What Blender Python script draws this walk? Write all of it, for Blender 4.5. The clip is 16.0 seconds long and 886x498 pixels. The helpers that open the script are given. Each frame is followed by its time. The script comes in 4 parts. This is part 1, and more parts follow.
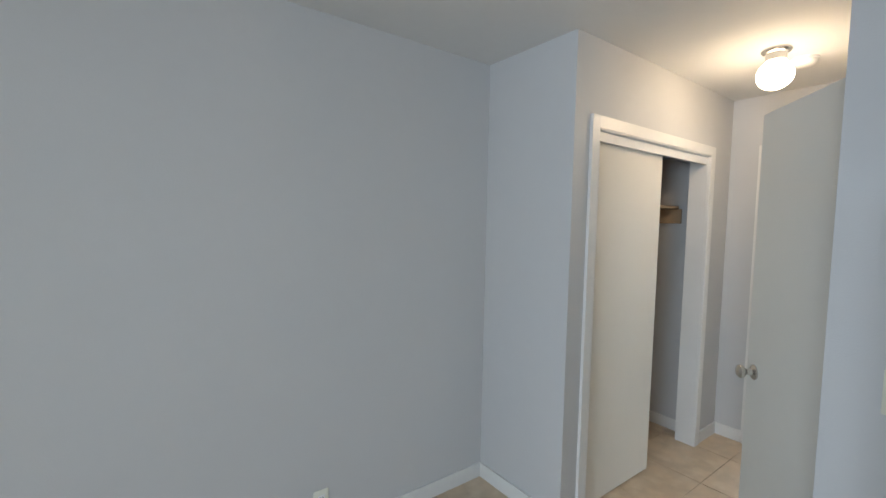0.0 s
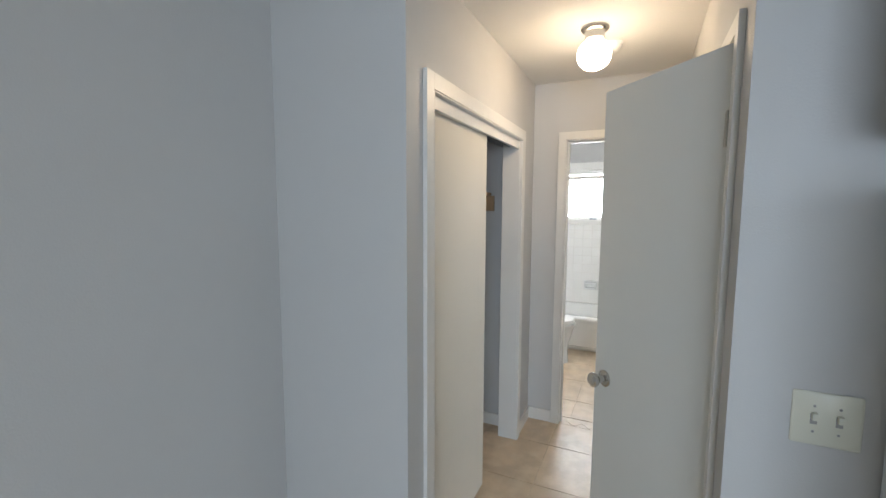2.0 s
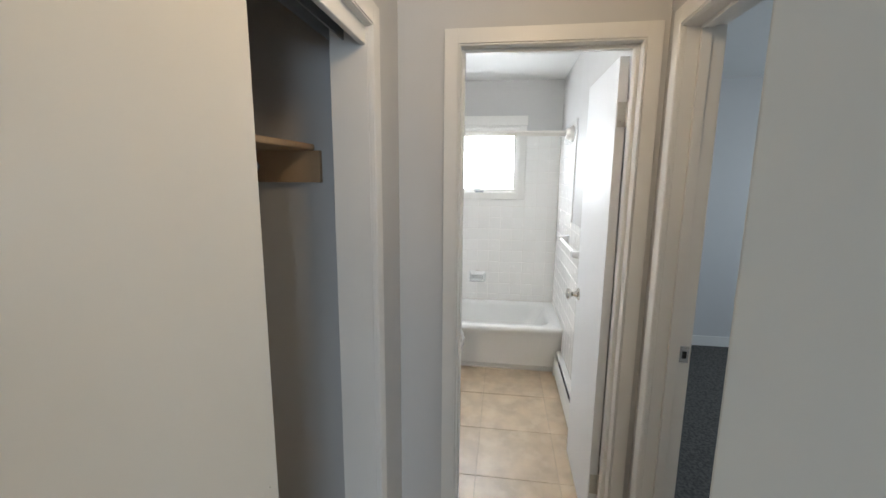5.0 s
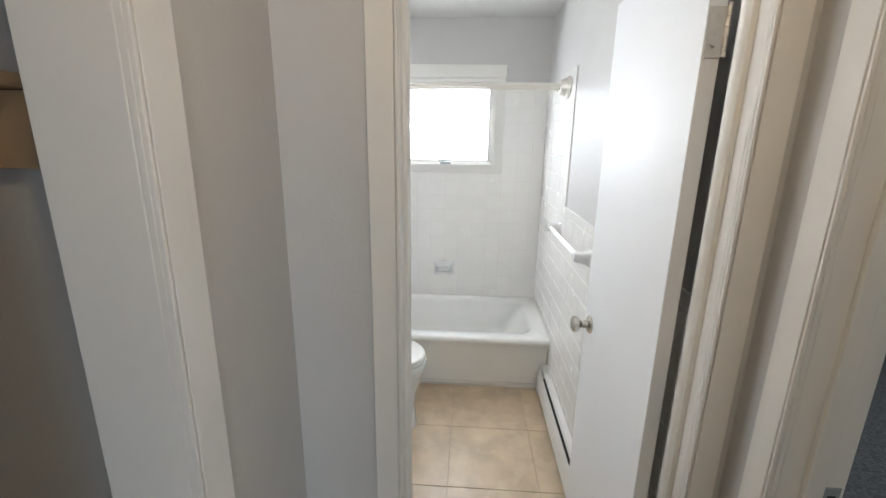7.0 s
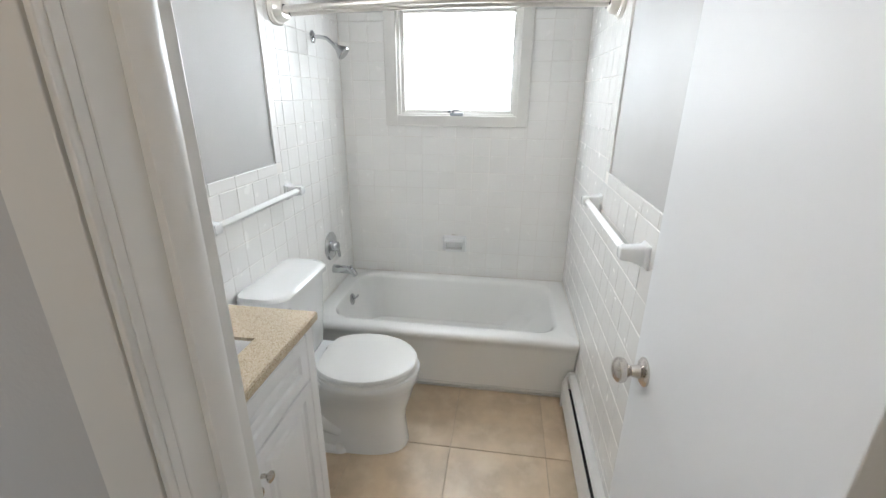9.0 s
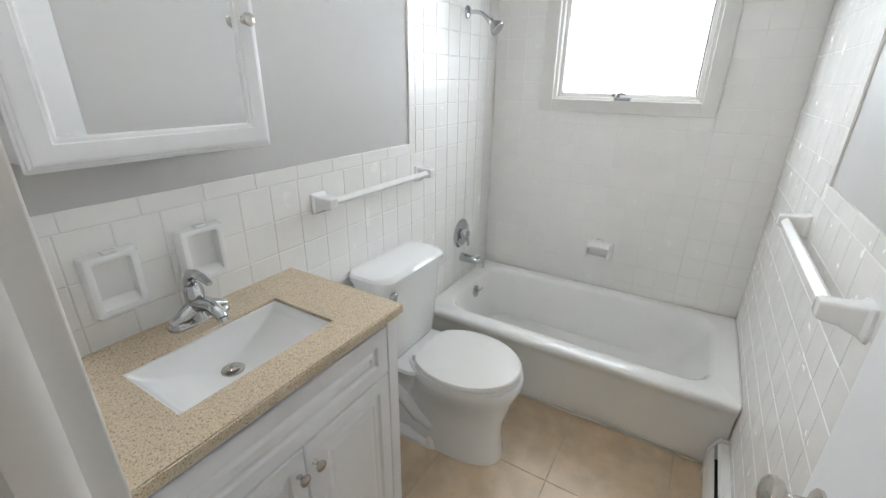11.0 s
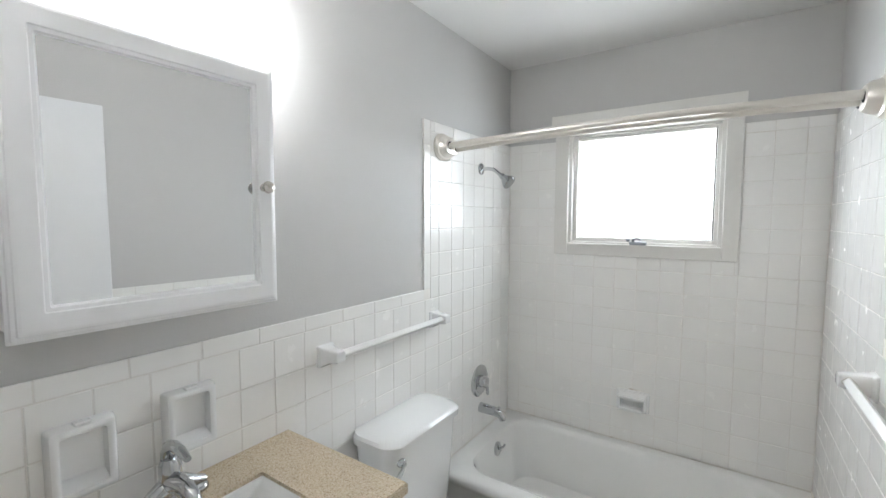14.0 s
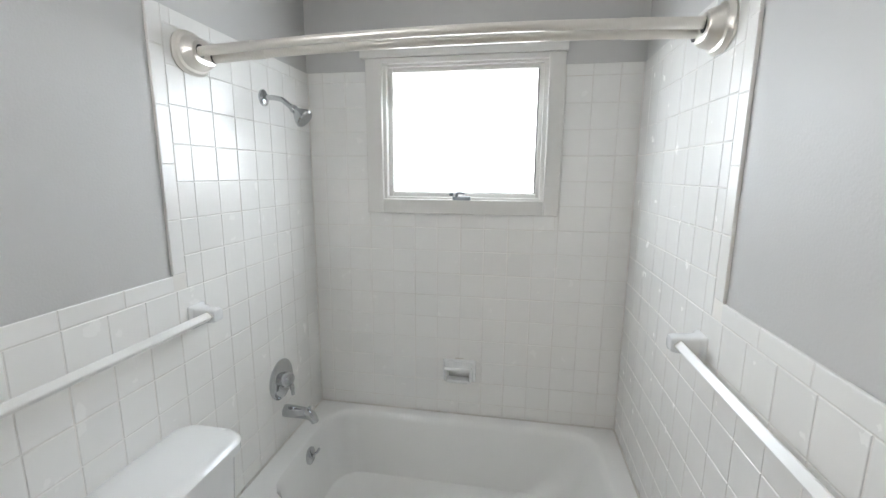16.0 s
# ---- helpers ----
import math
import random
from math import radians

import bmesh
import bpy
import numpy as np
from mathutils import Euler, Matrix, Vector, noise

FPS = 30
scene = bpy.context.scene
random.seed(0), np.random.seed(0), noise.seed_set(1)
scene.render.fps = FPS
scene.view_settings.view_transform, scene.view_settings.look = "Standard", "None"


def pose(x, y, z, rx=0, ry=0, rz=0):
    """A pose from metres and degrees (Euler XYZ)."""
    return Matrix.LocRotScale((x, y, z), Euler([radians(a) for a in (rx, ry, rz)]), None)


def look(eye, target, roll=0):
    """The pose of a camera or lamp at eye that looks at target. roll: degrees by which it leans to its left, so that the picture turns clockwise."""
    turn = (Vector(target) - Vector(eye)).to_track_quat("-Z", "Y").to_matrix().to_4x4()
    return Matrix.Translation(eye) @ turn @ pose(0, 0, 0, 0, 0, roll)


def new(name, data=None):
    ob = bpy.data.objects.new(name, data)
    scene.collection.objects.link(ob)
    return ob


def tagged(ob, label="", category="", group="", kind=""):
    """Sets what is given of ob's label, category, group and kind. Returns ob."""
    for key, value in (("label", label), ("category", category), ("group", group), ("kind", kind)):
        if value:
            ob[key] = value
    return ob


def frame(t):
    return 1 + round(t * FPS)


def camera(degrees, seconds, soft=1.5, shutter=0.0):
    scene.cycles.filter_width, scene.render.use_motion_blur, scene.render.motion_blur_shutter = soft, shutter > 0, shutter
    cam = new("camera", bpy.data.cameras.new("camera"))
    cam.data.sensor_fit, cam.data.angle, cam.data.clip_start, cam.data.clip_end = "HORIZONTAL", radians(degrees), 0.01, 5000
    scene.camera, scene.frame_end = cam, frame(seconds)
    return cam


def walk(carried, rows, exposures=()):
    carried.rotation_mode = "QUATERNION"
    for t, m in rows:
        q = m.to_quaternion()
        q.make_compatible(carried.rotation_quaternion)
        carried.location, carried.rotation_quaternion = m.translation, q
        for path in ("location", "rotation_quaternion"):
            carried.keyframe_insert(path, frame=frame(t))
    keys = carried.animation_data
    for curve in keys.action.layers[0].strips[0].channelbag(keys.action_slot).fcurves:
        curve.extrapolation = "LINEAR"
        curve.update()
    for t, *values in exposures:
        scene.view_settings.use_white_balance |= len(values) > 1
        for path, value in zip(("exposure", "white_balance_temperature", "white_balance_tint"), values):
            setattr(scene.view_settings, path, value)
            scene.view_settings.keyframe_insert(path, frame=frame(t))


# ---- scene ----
cam = camera(92.74, 16.0)
# seconds, eye x y z, pitch, roll, yaw
ROWS = [
    (0, 1.820, 0.072, 1.508, -3.70, -1.10, -36.33),
    (0.5, 1.895, 0.181, 1.508, -4.01, -0.90, -43.29),
    (1, 1.975, 0.318, 1.529, -4.62, -0.70, -50.60),
    (1.5, 2.092, 0.441, 1.528, -5.08, -0.30, -57.66),
    (2, 2.242, 0.595, 1.553, -5.68, -0.20, -64.77),
    (2.5, 2.452, 0.705, 1.536, -6.11, -0.30, -71.20),
    (3, 2.730, 0.776, 1.528, -6.57, -0.40, -77.19),
    (3.5, 2.966, 0.817, 1.530, -7.30, 0.00, -79.08),
    (4, 3.198, 0.862, 1.508, -7.30, -0.50, -80.16),
    (4.2, 3.297, 0.902, 1.514, -7.61, -0.40, -80.72),
    (6.3, 4.162, 0.922, 1.583, -13.47, -0.88, -83.77),
    (6.5, 4.242, 0.927, 1.583, -13.68, -0.85, -84.55),
    (7, 4.441, 0.945, 1.574, -14.41, -0.85, -86.29),
    (7.5, 4.616, 0.929, 1.549, -15.62, -0.84, -87.49),
    (8, 4.766, 0.881, 1.525, -16.76, -0.78, -86.89),
    (8.2, 4.831, 0.889, 1.523, -17.56, -0.94, -87.18),
    (10.3, 5.173, 0.731, 1.501, -23.19, -0.52, -65.48),
    (10.5, 5.199, 0.742, 1.491, -23.03, -0.95, -63.30),
    (11, 5.243, 0.741, 1.489, -21.78, -0.76, -58.78),
    (11.5, 5.271, 0.769, 1.493, -18.24, -0.67, -56.09),
    (12, 5.262, 0.750, 1.526, -14.83, 0.10, -54.07),
    (12.5, 5.264, 0.762, 1.536, -11.01, 0.10, -54.31),
    (13, 5.271, 0.760, 1.542, -7.84, 0.10, -54.25),
    (13.5, 5.284, 0.759, 1.545, -5.59, 0.00, -54.40),
    (14, 5.324, 0.761, 1.535, -4.07, -0.10, -56.01),
    (14.5, 5.405, 0.781, 1.524, -3.81, -0.30, -61.82),
    (15, 5.493, 0.815, 1.506, -5.80, -0.30, -68.78),
    (15.5, 5.608, 0.849, 1.509, -8.54, -0.30, -75.16),
    (16, 5.763, 0.889, 1.518, -10.05, -0.39, -80.02),
]
EXPOSURES = [(0.0, 0.40), (1.0, 0.42), (2.0, 0.34), (3.0, 0.08), (4.2, 0.10), (6.5, 0.08), (8.0, -0.02), (10.5, -0.22), (12.5, -0.22), (14.0, -0.30), (16.0, -0.43)]
walk(cam, [(t, pose(x, y, z, 90 + p, r, w)) for t, x, y, z, p, r, w in ROWS], EXPOSURES)

# ---------------------------------------------------------------- world and light
CEIL = 2.39
world = bpy.data.worlds.new("sky")
scene.world = world
world.use_nodes = True
wn = world.node_tree.nodes
sky = wn.new("ShaderNodeTexSky")
sky.sky_type, sky.sun_disc = "NISHITA", False
sky.sun_elevation, sky.sun_rotation = radians(52), radians(342)
world.node_tree.links.new(sky.outputs[0], wn["Background"].inputs[0])
wn["Background"].inputs[1].default_value = 0.12


def lamp(name, kind, m, energy, color=(1, 1, 1), **more):
    data = bpy.data.lights.new(name, kind)
    data.energy, data.color = energy, color
    for k, v in more.items():
        if k == "size":
            data.shape, data.size, data.size_y = "RECTANGLE", v[0], v[1]
        if k == "radius":
            data.shadow_soft_size = v
    ob = new(name, data)
    ob.matrix_world = m
    return ob


sun = bpy.data.lights.new("sun", "SUN")
sun.energy, sun.angle, sun.color = 2.0, radians(0.5), (1, 0.95, 0.88)
new("sun", sun).matrix_world = look((0, 0, 20), (4.0, -12.0, 3.0))
# daylight that enters by the windows
lamp("daylight_living_window", "AREA", look((-3.16, -1.0, 1.4), (0.0, -0.3, 1.35)), 132, (0.69, 0.85, 1.04), size=(2.1, 1.5))
# added fill at an unseen south opening, to even out the living room
lamp("added_south_daylight", "AREA", look((1.7, -2.66, 1.5), (1.9, 0.0, 1.4)), 13, (0.70, 0.86, 1.04), size=(1.1, 1.0))
lamp("daylight_bedroom_window", "AREA", look((6.0, -2.55, 1.5), (6.0, 0.0, 1.4)), 27, (0.72, 0.86, 1.0), size=(1.5, 1.1))
lamp("daylight_bathroom_window", "AREA", look((7.70, 1.13, 1.69), (6.0, 1.10, 0.9)), 9.5, (0.80, 0.90, 1.0), size=(0.60, 0.48))
# bulbs
lamp("hall_bulb", "POINT", pose(4.41, 0.835, 2.165), 5.6, (1.0, 0.74, 0.48), radius=0.05)

# ---------------------------------------------------------------- materials
MATS = {}


def material(name, color, rough=0.5, metal=0.0, vary=0.06, scale=6.0, bump=0.0, bump_scale=60.0, per_piece=0.0,
             glow=0.0, glass=False, coat=0.0, dirt=None, dirt_scale=2.0, dirt_at=0.6):
    """A node material: base colour varied at two scales, roughness varied, fine relief."""
    if name in MATS:
        return MATS[name]
    m = bpy.data.materials.new(name)
    m.use_nodes = True
    n, l = m.node_tree.nodes, m.node_tree.links
    b = n["Principled BSDF"]
    tc = n.new("ShaderNodeTexCoord")
    geo = n.new("ShaderNodeNewGeometry")
    pos = geo.outputs["Position"]

    def tex(sc, detail=4.0):
        t = n.new("ShaderNodeTexNoise")
        t.inputs["Scale"].default_value, t.inputs["Detail"].default_value = sc, detail
        l.new(pos, t.inputs["Vector"])
        return t.outputs["Fac"]

    def mix(kind, fac, a, c):
        x = n.new("ShaderNodeMix")
        x.data_type, x.blend_type = "RGBA", kind
        for sock, val in ((0, fac), (6, a), (7, c)):
            if hasattr(val, "is_linked"):
                l.new(val, x.inputs[sock])
            else:
                x.inputs[sock].default_value = val
        return x.outputs[2]

    def ramp(fac, lo, hi, a, c):
        x = n.new("ShaderNodeMapRange")
        l.new(fac, x.inputs[0])
        for i, v in enumerate((lo, hi, a, c)):
            x.inputs[i + 1].default_value = v
        return x.outputs[0]

    col = (*color, 1)
    if not vary:
        b.inputs["Base Color"].default_value = col
        b.inputs["Roughness"].default_value, b.inputs["Metallic"].default_value = rough, metal
        b.inputs["Coat Weight"].default_value, b.inputs["Coat Roughness"].default_value = coat, 0.06
        if glow:
            b.inputs["Emission Color"].default_value, b.inputs["Emission Strength"].default_value = col, glow
        if glass:
            b.inputs["Transmission Weight"].default_value, b.inputs["IOR"].default_value = 1.0, 1.45
        MATS[name] = m
        return m
    dark = (*[c * (1 - 2 * vary) for c in color], 1)
    lite = (*[min(1, c * (1 + vary)) for c in color], 1)
    out = mix("MIX", ramp(tex(scale * 0.25, 3), 0.35, 0.65, 0, 1), dark, lite)
    out = mix("MIX", ramp(tex(scale * 6, 5), 0.3, 0.7, 0, 0.5), out, col)
    if dirt:
        out = mix("MIX", ramp(tex(dirt_scale, 6), dirt_at, dirt_at + 0.18, 0, 0.55), out, (*dirt, 1))
    if per_piece:
        info = n.new("ShaderNodeObjectInfo")
        h = n.new("ShaderNodeHueSaturation")
        l.new(ramp(info.outputs["Random"], 0, 1, 1 - per_piece, 1 + per_piece), h.inputs["Value"])
        l.new(out, h.inputs["Color"])
        out = h.outputs[0]
    l.new(out, b.inputs["Base Color"])
    l.new(ramp(tex(scale * 2, 4), 0.3, 0.7, max(0.02, rough * 0.85), min(1, rough * 1.15)), b.inputs["Roughness"])
    b.inputs["Metallic"].default_value = metal
    if coat:
        b.inputs["Coat Weight"].default_value = coat
        b.inputs["Coat Roughness"].default_value = 0.06
    if bump:
        bp = n.new("ShaderNodeBump")
        bp.inputs["Strength"].default_value, bp.inputs["Distance"].default_value = bump, 0.002
        l.new(tex(bump_scale, 5), bp.inputs["Height"])
        l.new(bp.outputs[0], b.inputs["Normal"])
    MATS[name] = m
    return m


def speckled(name):
    """Beige quartz worktop with brown and pale grains."""
    m = material(name, (0.63, 0.52, 0.375), 0.22, vary=0.05, scale=5)
    n, l = m.node_tree.nodes, m.node_tree.links
    b = n["Principled BSDF"]
    src = b.inputs["Base Color"].links[0].from_socket
    geo = n.new("ShaderNodeNewGeometry")
    for sc, lim, colr in ((560, 0.20, (0.50, 0.39, 0.265, 1)), (700, 0.24, (0.73, 0.64, 0.50, 1)), (430, 0.08, (0.36, 0.26, 0.165, 1))):
        v = n.new("ShaderNodeTexVoronoi")
        v.inputs["Scale"].default_value = sc
        l.new(geo.outputs["Position"], v.inputs["Vector"])
        sel = n.new("ShaderNodeSeparateColor")
        l.new(v.outputs["Color"], sel.inputs[0])
        r = n.new("ShaderNodeMath")
        r.operation, r.inputs[1].default_value = "LESS_THAN", lim
        l.new(sel.outputs[0], r.inputs[0])
        x = n.new("ShaderNodeMix")
        x.data_type = "RGBA"
        l.new(r.outputs[0], x.inputs[0])
        l.new(src, x.inputs[6])
        x.inputs[7].default_value = colr
        src = x.outputs[2]
    l.new(src, b.inputs["Base Color"])
    return m


PAINT = material("grey_wall_paint", (0.58, 0.57, 0.555), 0.55, vary=0.015, scale=3, bump=0.25, bump_scale=180)
CEILING = material("white_ceiling_paint", (0.76, 0.75, 0.73), 0.8, vary=0.015, scale=3, bump=0.3, bump_scale=160)
TRIM = material("white_gloss_trim_paint", (0.78, 0.76, 0.72), 0.35, vary=0.03, scale=5, bump=0.08, bump_scale=40, dirt=(0.66, 0.60, 0.51), dirt_scale=5, dirt_at=0.72)
DOOR = material("off_white_door_paint", (0.70, 0.69, 0.645), 0.38, vary=0.02, scale=2.5, bump=0.12, bump_scale=50)
BATHDOOR = material("white_satin_door_paint", (0.80, 0.805, 0.81), 0.5, vary=0.015, scale=2.5, bump=0.10, bump_scale=40)
BATHDOOR.node_tree.nodes["Principled BSDF"].inputs["Specular IOR Level"].default_value = 0.3
CLOSETDOOR = material("cream_closet_door_paint", (0.72, 0.67, 0.58), 0.42, vary=0.025, scale=2.5, bump=0.1, bump_scale=50)
TILE = material("white_glazed_wall_tile", (0.90, 0.885, 0.855), 0.24, vary=0.015, scale=8, per_piece=0.012)
GROUT = material("pale_tile_grout", (0.82, 0.79, 0.745), 0.6, vary=0.05, scale=9, dirt=(0.56, 0.45, 0.33), dirt_scale=5, dirt_at=0.60)
FLOORTILE = material("tan_stone_floor_tile", (0.63, 0.49, 0.34), 0.34, vary=0.09, scale=26, bump=0.25, bump_scale=35, per_piece=0.05, dirt=(0.72, 0.60, 0.45), dirt_scale=10, dirt_at=0.50)
FLOORGROUT = material("brown_floor_grout", (0.56, 0.45, 0.33), 0.9, vary=0.12, scale=20)
CARPET = material("dark_grey_carpet", (0.098, 0.092, 0.085), 1.0, vary=0.30, scale=260, bump=1.0, bump_scale=190)
PORCELAIN = material("white_vitreous_china", (0.87, 0.87, 0.86), 0.07, vary=0.0, coat=0.4)
ENAMEL = material("white_bath_enamel", (0.89, 0.885, 0.86), 0.10, vary=0.02, scale=3, coat=0.3)
CHROME = material("polished_chrome", (0.56, 0.57, 0.58), 0.09, metal=1.0, vary=0.0)
NICKEL = material("brushed_nickel", (0.58, 0.55, 0.51), 0.26, metal=1.0, vary=0.0)
PEARL = material("pearl_nickel_rod", (0.80, 0.76, 0.70), 0.30, metal=0.6, vary=0.0)
WHITEPLASTIC = material("white_plastic", (0.80, 0.79, 0.76), 0.3, vary=0.0)
IVORY = material("ivory_plastic", (0.76, 0.74, 0.62), 0.35, vary=0.0)
CABINET = material("white_cabinet_paint", (0.86, 0.86, 0.86), 0.32, vary=0.0)
QUARTZ = speckled("beige_speckled_quartz")
MIRROR = material("mirror_silver", (0.86, 0.87, 0.87), 0.01, metal=1.0, vary=0.0)
WOOD = material("unpainted_pine", (0.50, 0.34, 0.20), 0.6, vary=0.15, scale=9, bump=0.3, bump_scale=50)
DARKWOOD = material("dark_walnut_cabinet", (0.075, 0.050, 0.038), 0.4, vary=0.15, scale=12)
# near-black: paints the shade inside holes and gaps; also kick plate and fins
DARK = material("dark_gap", (0.02, 0.018, 0.016), 0.7, vary=0.1)
STEEL = material("grey_steel_rod", (0.32, 0.34, 0.36), 0.4, metal=0.8, vary=0.05)
BRASS = material("aged_steel_hinge", (0.55, 0.52, 0.47), 0.32, metal=0.9, vary=0.1, scale=30)
FRIDGE = material("white_appliance_enamel", (0.74, 0.75, 0.76), 0.3, vary=0.01)
GLOBE = material("lit_opal_glass", (1.0, 0.86, 0.66), 0.3, vary=0.0, glow=9.0)
SHADE = material("lit_white_glass_shade", (0.945, 0.965, 1.0), 0.3, vary=0.0, glow=36.0)
OUTSIDE = material("bright_overcast_outside", (0.95, 0.98, 1.0), 1.0, vary=0.0, glow=5.0)
PANE = material("clear_glass", (1, 1, 1), 0.02, vary=0.0, glass=True)
CAULK = material("stained_white_caulk", (0.74, 0.71, 0.66), 0.5, vary=0.05, scale=10, dirt=(0.30, 0.18, 0.11), dirt_scale=16, dirt_at=0.58)
SCREW = material("dull_screw", (0.35, 0.34, 0.32), 0.45, metal=0.8)

# ---------------------------------------------------------------- mesh tools


ABS = {}      # where each parent stands


def finish(bm, name, mat, smooth=False):
    bmesh.ops.recalc_face_normals(bm, faces=bm.faces)
    me = bpy.data.meshes.new(name)
    bm.to_mesh(me)
    bm.free()
    me.materials.append(mat)
    if smooth:
        for p in me.polygons:
            p.use_smooth = True
        me.set_sharp_from_angle(angle=radians(38))
    return me


def thing(name, place=(0, 0, 0), label="", category="", group="", kind=""):
    ob = new(name)
    ob.empty_display_size = 0.05
    ob.matrix_world = pose(*place)
    ABS[ob.name] = pose(*place)
    return tagged(ob, label, category, group, kind)


def part(name, bm, mat, parent=None, label="", smooth=False):
    """Links a bmesh as one mesh object, under a parent where given; its geometry is in world places."""
    ob = new(name, finish(bm, name, mat, smooth))
    if parent is not None:
        ob.parent = parent
        ob.matrix_parent_inverse = ABS[parent.name].inverted()
    ABS[ob.name] = Matrix.Identity(4)
    if label:
        ob["label"] = label
    return ob


def solid(name, bm, mat, label="", category="", kind="", smooth=False, group=""):
    return tagged(part(name, bm, mat, smooth=smooth), label, category, group, kind)


def box(bm, x0, x1, y0, y1, z0, z1, bevel=0.0, seg=2):
    vs = [bm.verts.new((x, y, z)) for x in (x0, x1) for y in (y0, y1) for z in (z0, z1)]
    fs = [bm.faces.new([vs[i] for i in f]) for f in ((0, 1, 3, 2), (4, 6, 7, 5), (0, 4, 5, 1), (2, 3, 7, 6), (0, 2, 6, 4), (1, 5, 7, 3))]
    if bevel:
        es = list({e for f in fs for e in f.edges})
        bmesh.ops.bevel(bm, geom=es, offset=bevel, segments=seg, affect="EDGES", profile=0.5)
    return bm


def boxes(*rows, bevel=0.0):
    bm = bmesh.new()
    for r in rows:
        box(bm, *r, bevel=bevel)
    return bm


def loft(bm, loops, close=True, cap0=True, cap1=True):
    rings = [[bm.verts.new(p) for p in lp] for lp in loops]
    for a, c in zip(rings, rings[1:]):
        n = len(a)
        for i in range(n if close else n - 1):
            bm.faces.new((a[i], a[(i + 1) % n], c[(i + 1) % n], c[i]))
    if cap0:
        bm.faces.new(rings[0][::-1])
    if cap1:
        bm.faces.new(rings[-1])
    return bm


def oval(cx, cy, z, rx, ry, n=32, p=2.0):
    """A superellipse; p 2 is an ellipse, larger is squarer."""
    out = []
    for i in range(n):
        a = 2 * math.pi * (i + 0.5) / n
        c, s = math.cos(a), math.sin(a)
        out.append((cx + rx * math.copysign(abs(c) ** (2 / p), c), cy + ry * math.copysign(abs(s) ** (2 / p), s), z))
    return out


def rrect(x0, x1, y0, y1, z, r, k=5):
    out = []
    for cx, cy, a0 in ((x1 - r, y1 - r, 0), (x0 + r, y1 - r, 90), (x0 + r, y0 + r, 180), (x1 - r, y0 + r, 270)):
        for i in range(k + 1):
            a = radians(a0 + 90 * i / k)
            out.append((cx + r * math.cos(a), cy + r * math.sin(a), z))
    return out


def tube(bm, pts, r, n=12, caps=True):
    """A round tube along points; r a number or one for each point."""
    pts = [Vector(p) for p in pts]
    rs = r if isinstance(r, (list, tuple)) else [r] * len(pts)
    rings, side = [], None
    for i, p in enumerate(pts):
        d = (pts[min(i + 1, len(pts) - 1)] - pts[max(i - 1, 0)]).normalized()
        if side is None:
            side = d.orthogonal().normalized()
        side = (side - d * side.dot(d)).normalized()
        up = d.cross(side)
        rings.append([p + (side * math.cos(2 * math.pi * k / n) + up * math.sin(2 * math.pi * k / n)) * rs[i] for k in range(n)])
    return loft(bm, rings, cap0=caps, cap1=caps)


def turned(bm, at, axis, prof, n=24):
    """A turned shape: prof rows of (distance along axis, radius)."""
    at, axis = Vector(at), Vector(axis).normalized()
    return tube(bm, [at + axis * d for d, _ in prof], [max(r, 1e-4) for _, r in prof], n)


def tubeb(*a, **k):
    return tube(bmesh.new(), *a, **k)


def turnedb(*a, **k):
    return turned(bmesh.new(), *a, **k)


# ---------------------------------------------------------------- setting: floors, walls, ceiling
W0, E0, S0, N0 = -3.20, 7.78, -2.70, 2.10
XW, XE, YS, YN = 5.322, 7.612, 0.42, 1.83       # bathroom, faces of the tiles
XH = 5.237                                      # hall side of the bathroom's door wall
HN, HS = 1.305, 0.385                           # hall's closet wall and door wall
XR, YR = 3.465, 1.887                           # return wall and the living room's long wall
D0, D1, DH = 0.465, 1.075, 2.0                  # bathroom door opening
solid("ceiling", boxes((W0, E0, S0, N0, CEIL, CEIL + 0.1)), CEILING, "flat white painted plaster ceiling over all rooms", "ceiling", "structure")
floor = solid("floor", boxes((W0, 4.245, S0, N0, -0.10, -0.004), (4.245, E0, 0.33, N0, -0.10, -0.004)), FLOORGROUT, "tan stone-look ceramic tile floor with thin joints", "floor", "structure")
solid("carpet", boxes((4.245, E0, S0, 0.33, -0.10, 0.004)), CARPET, "dark grey short pile bedroom carpet", "carpet", "structure")


def wall(name, label, *rows, mat=None):
    return solid(name, boxes(*rows), mat or PAINT, label, "wall", "structure")


GW = "smooth light grey painted wall"
wall("wall_living_north", GW + " without openings", (W0, XR, YR, N0, 0, CEIL))
wall("wall_return", GW + " beside the closet", (XR, 3.58, 1.42, N0, 0, CEIL))
CX0, CX1, CH = 3.65, 4.885, 1.965
wall("wall_closet", GW + " with a wide closet opening", (XR, CX0 - 0.02, HN, 1.42, 0, CEIL), (CX1 + 0.02, XH, HN, 1.42, 0, CEIL), (CX0 - 0.02, CX1 + 0.02, HN, 1.42, CH + 0.02, CEIL))
wall("wall_closet_back", GW + " inside the closet", (3.58, 5.02, 2.03, N0, 0, CEIL))
wall("wall_closet_side", GW + " inside the closet", (5.02, XH, 1.42, N0, 0, CEIL))
wall("wall_hall_end", GW + " with the bathroom doorway", (XH, XW, HS - 0.115, D0 - 0.02, 0, CEIL), (XH, XW, D1 + 0.02, N0, 0, CEIL), (XH, XW, D0 - 0.02, D1 + 0.02, DH + 0.02, CEIL))
wn_ob = wall("wall_bathroom_north", "grey painted bathroom wall with white tile below", (XW, 7.62, YN + 0.008, N0, 0, CEIL))
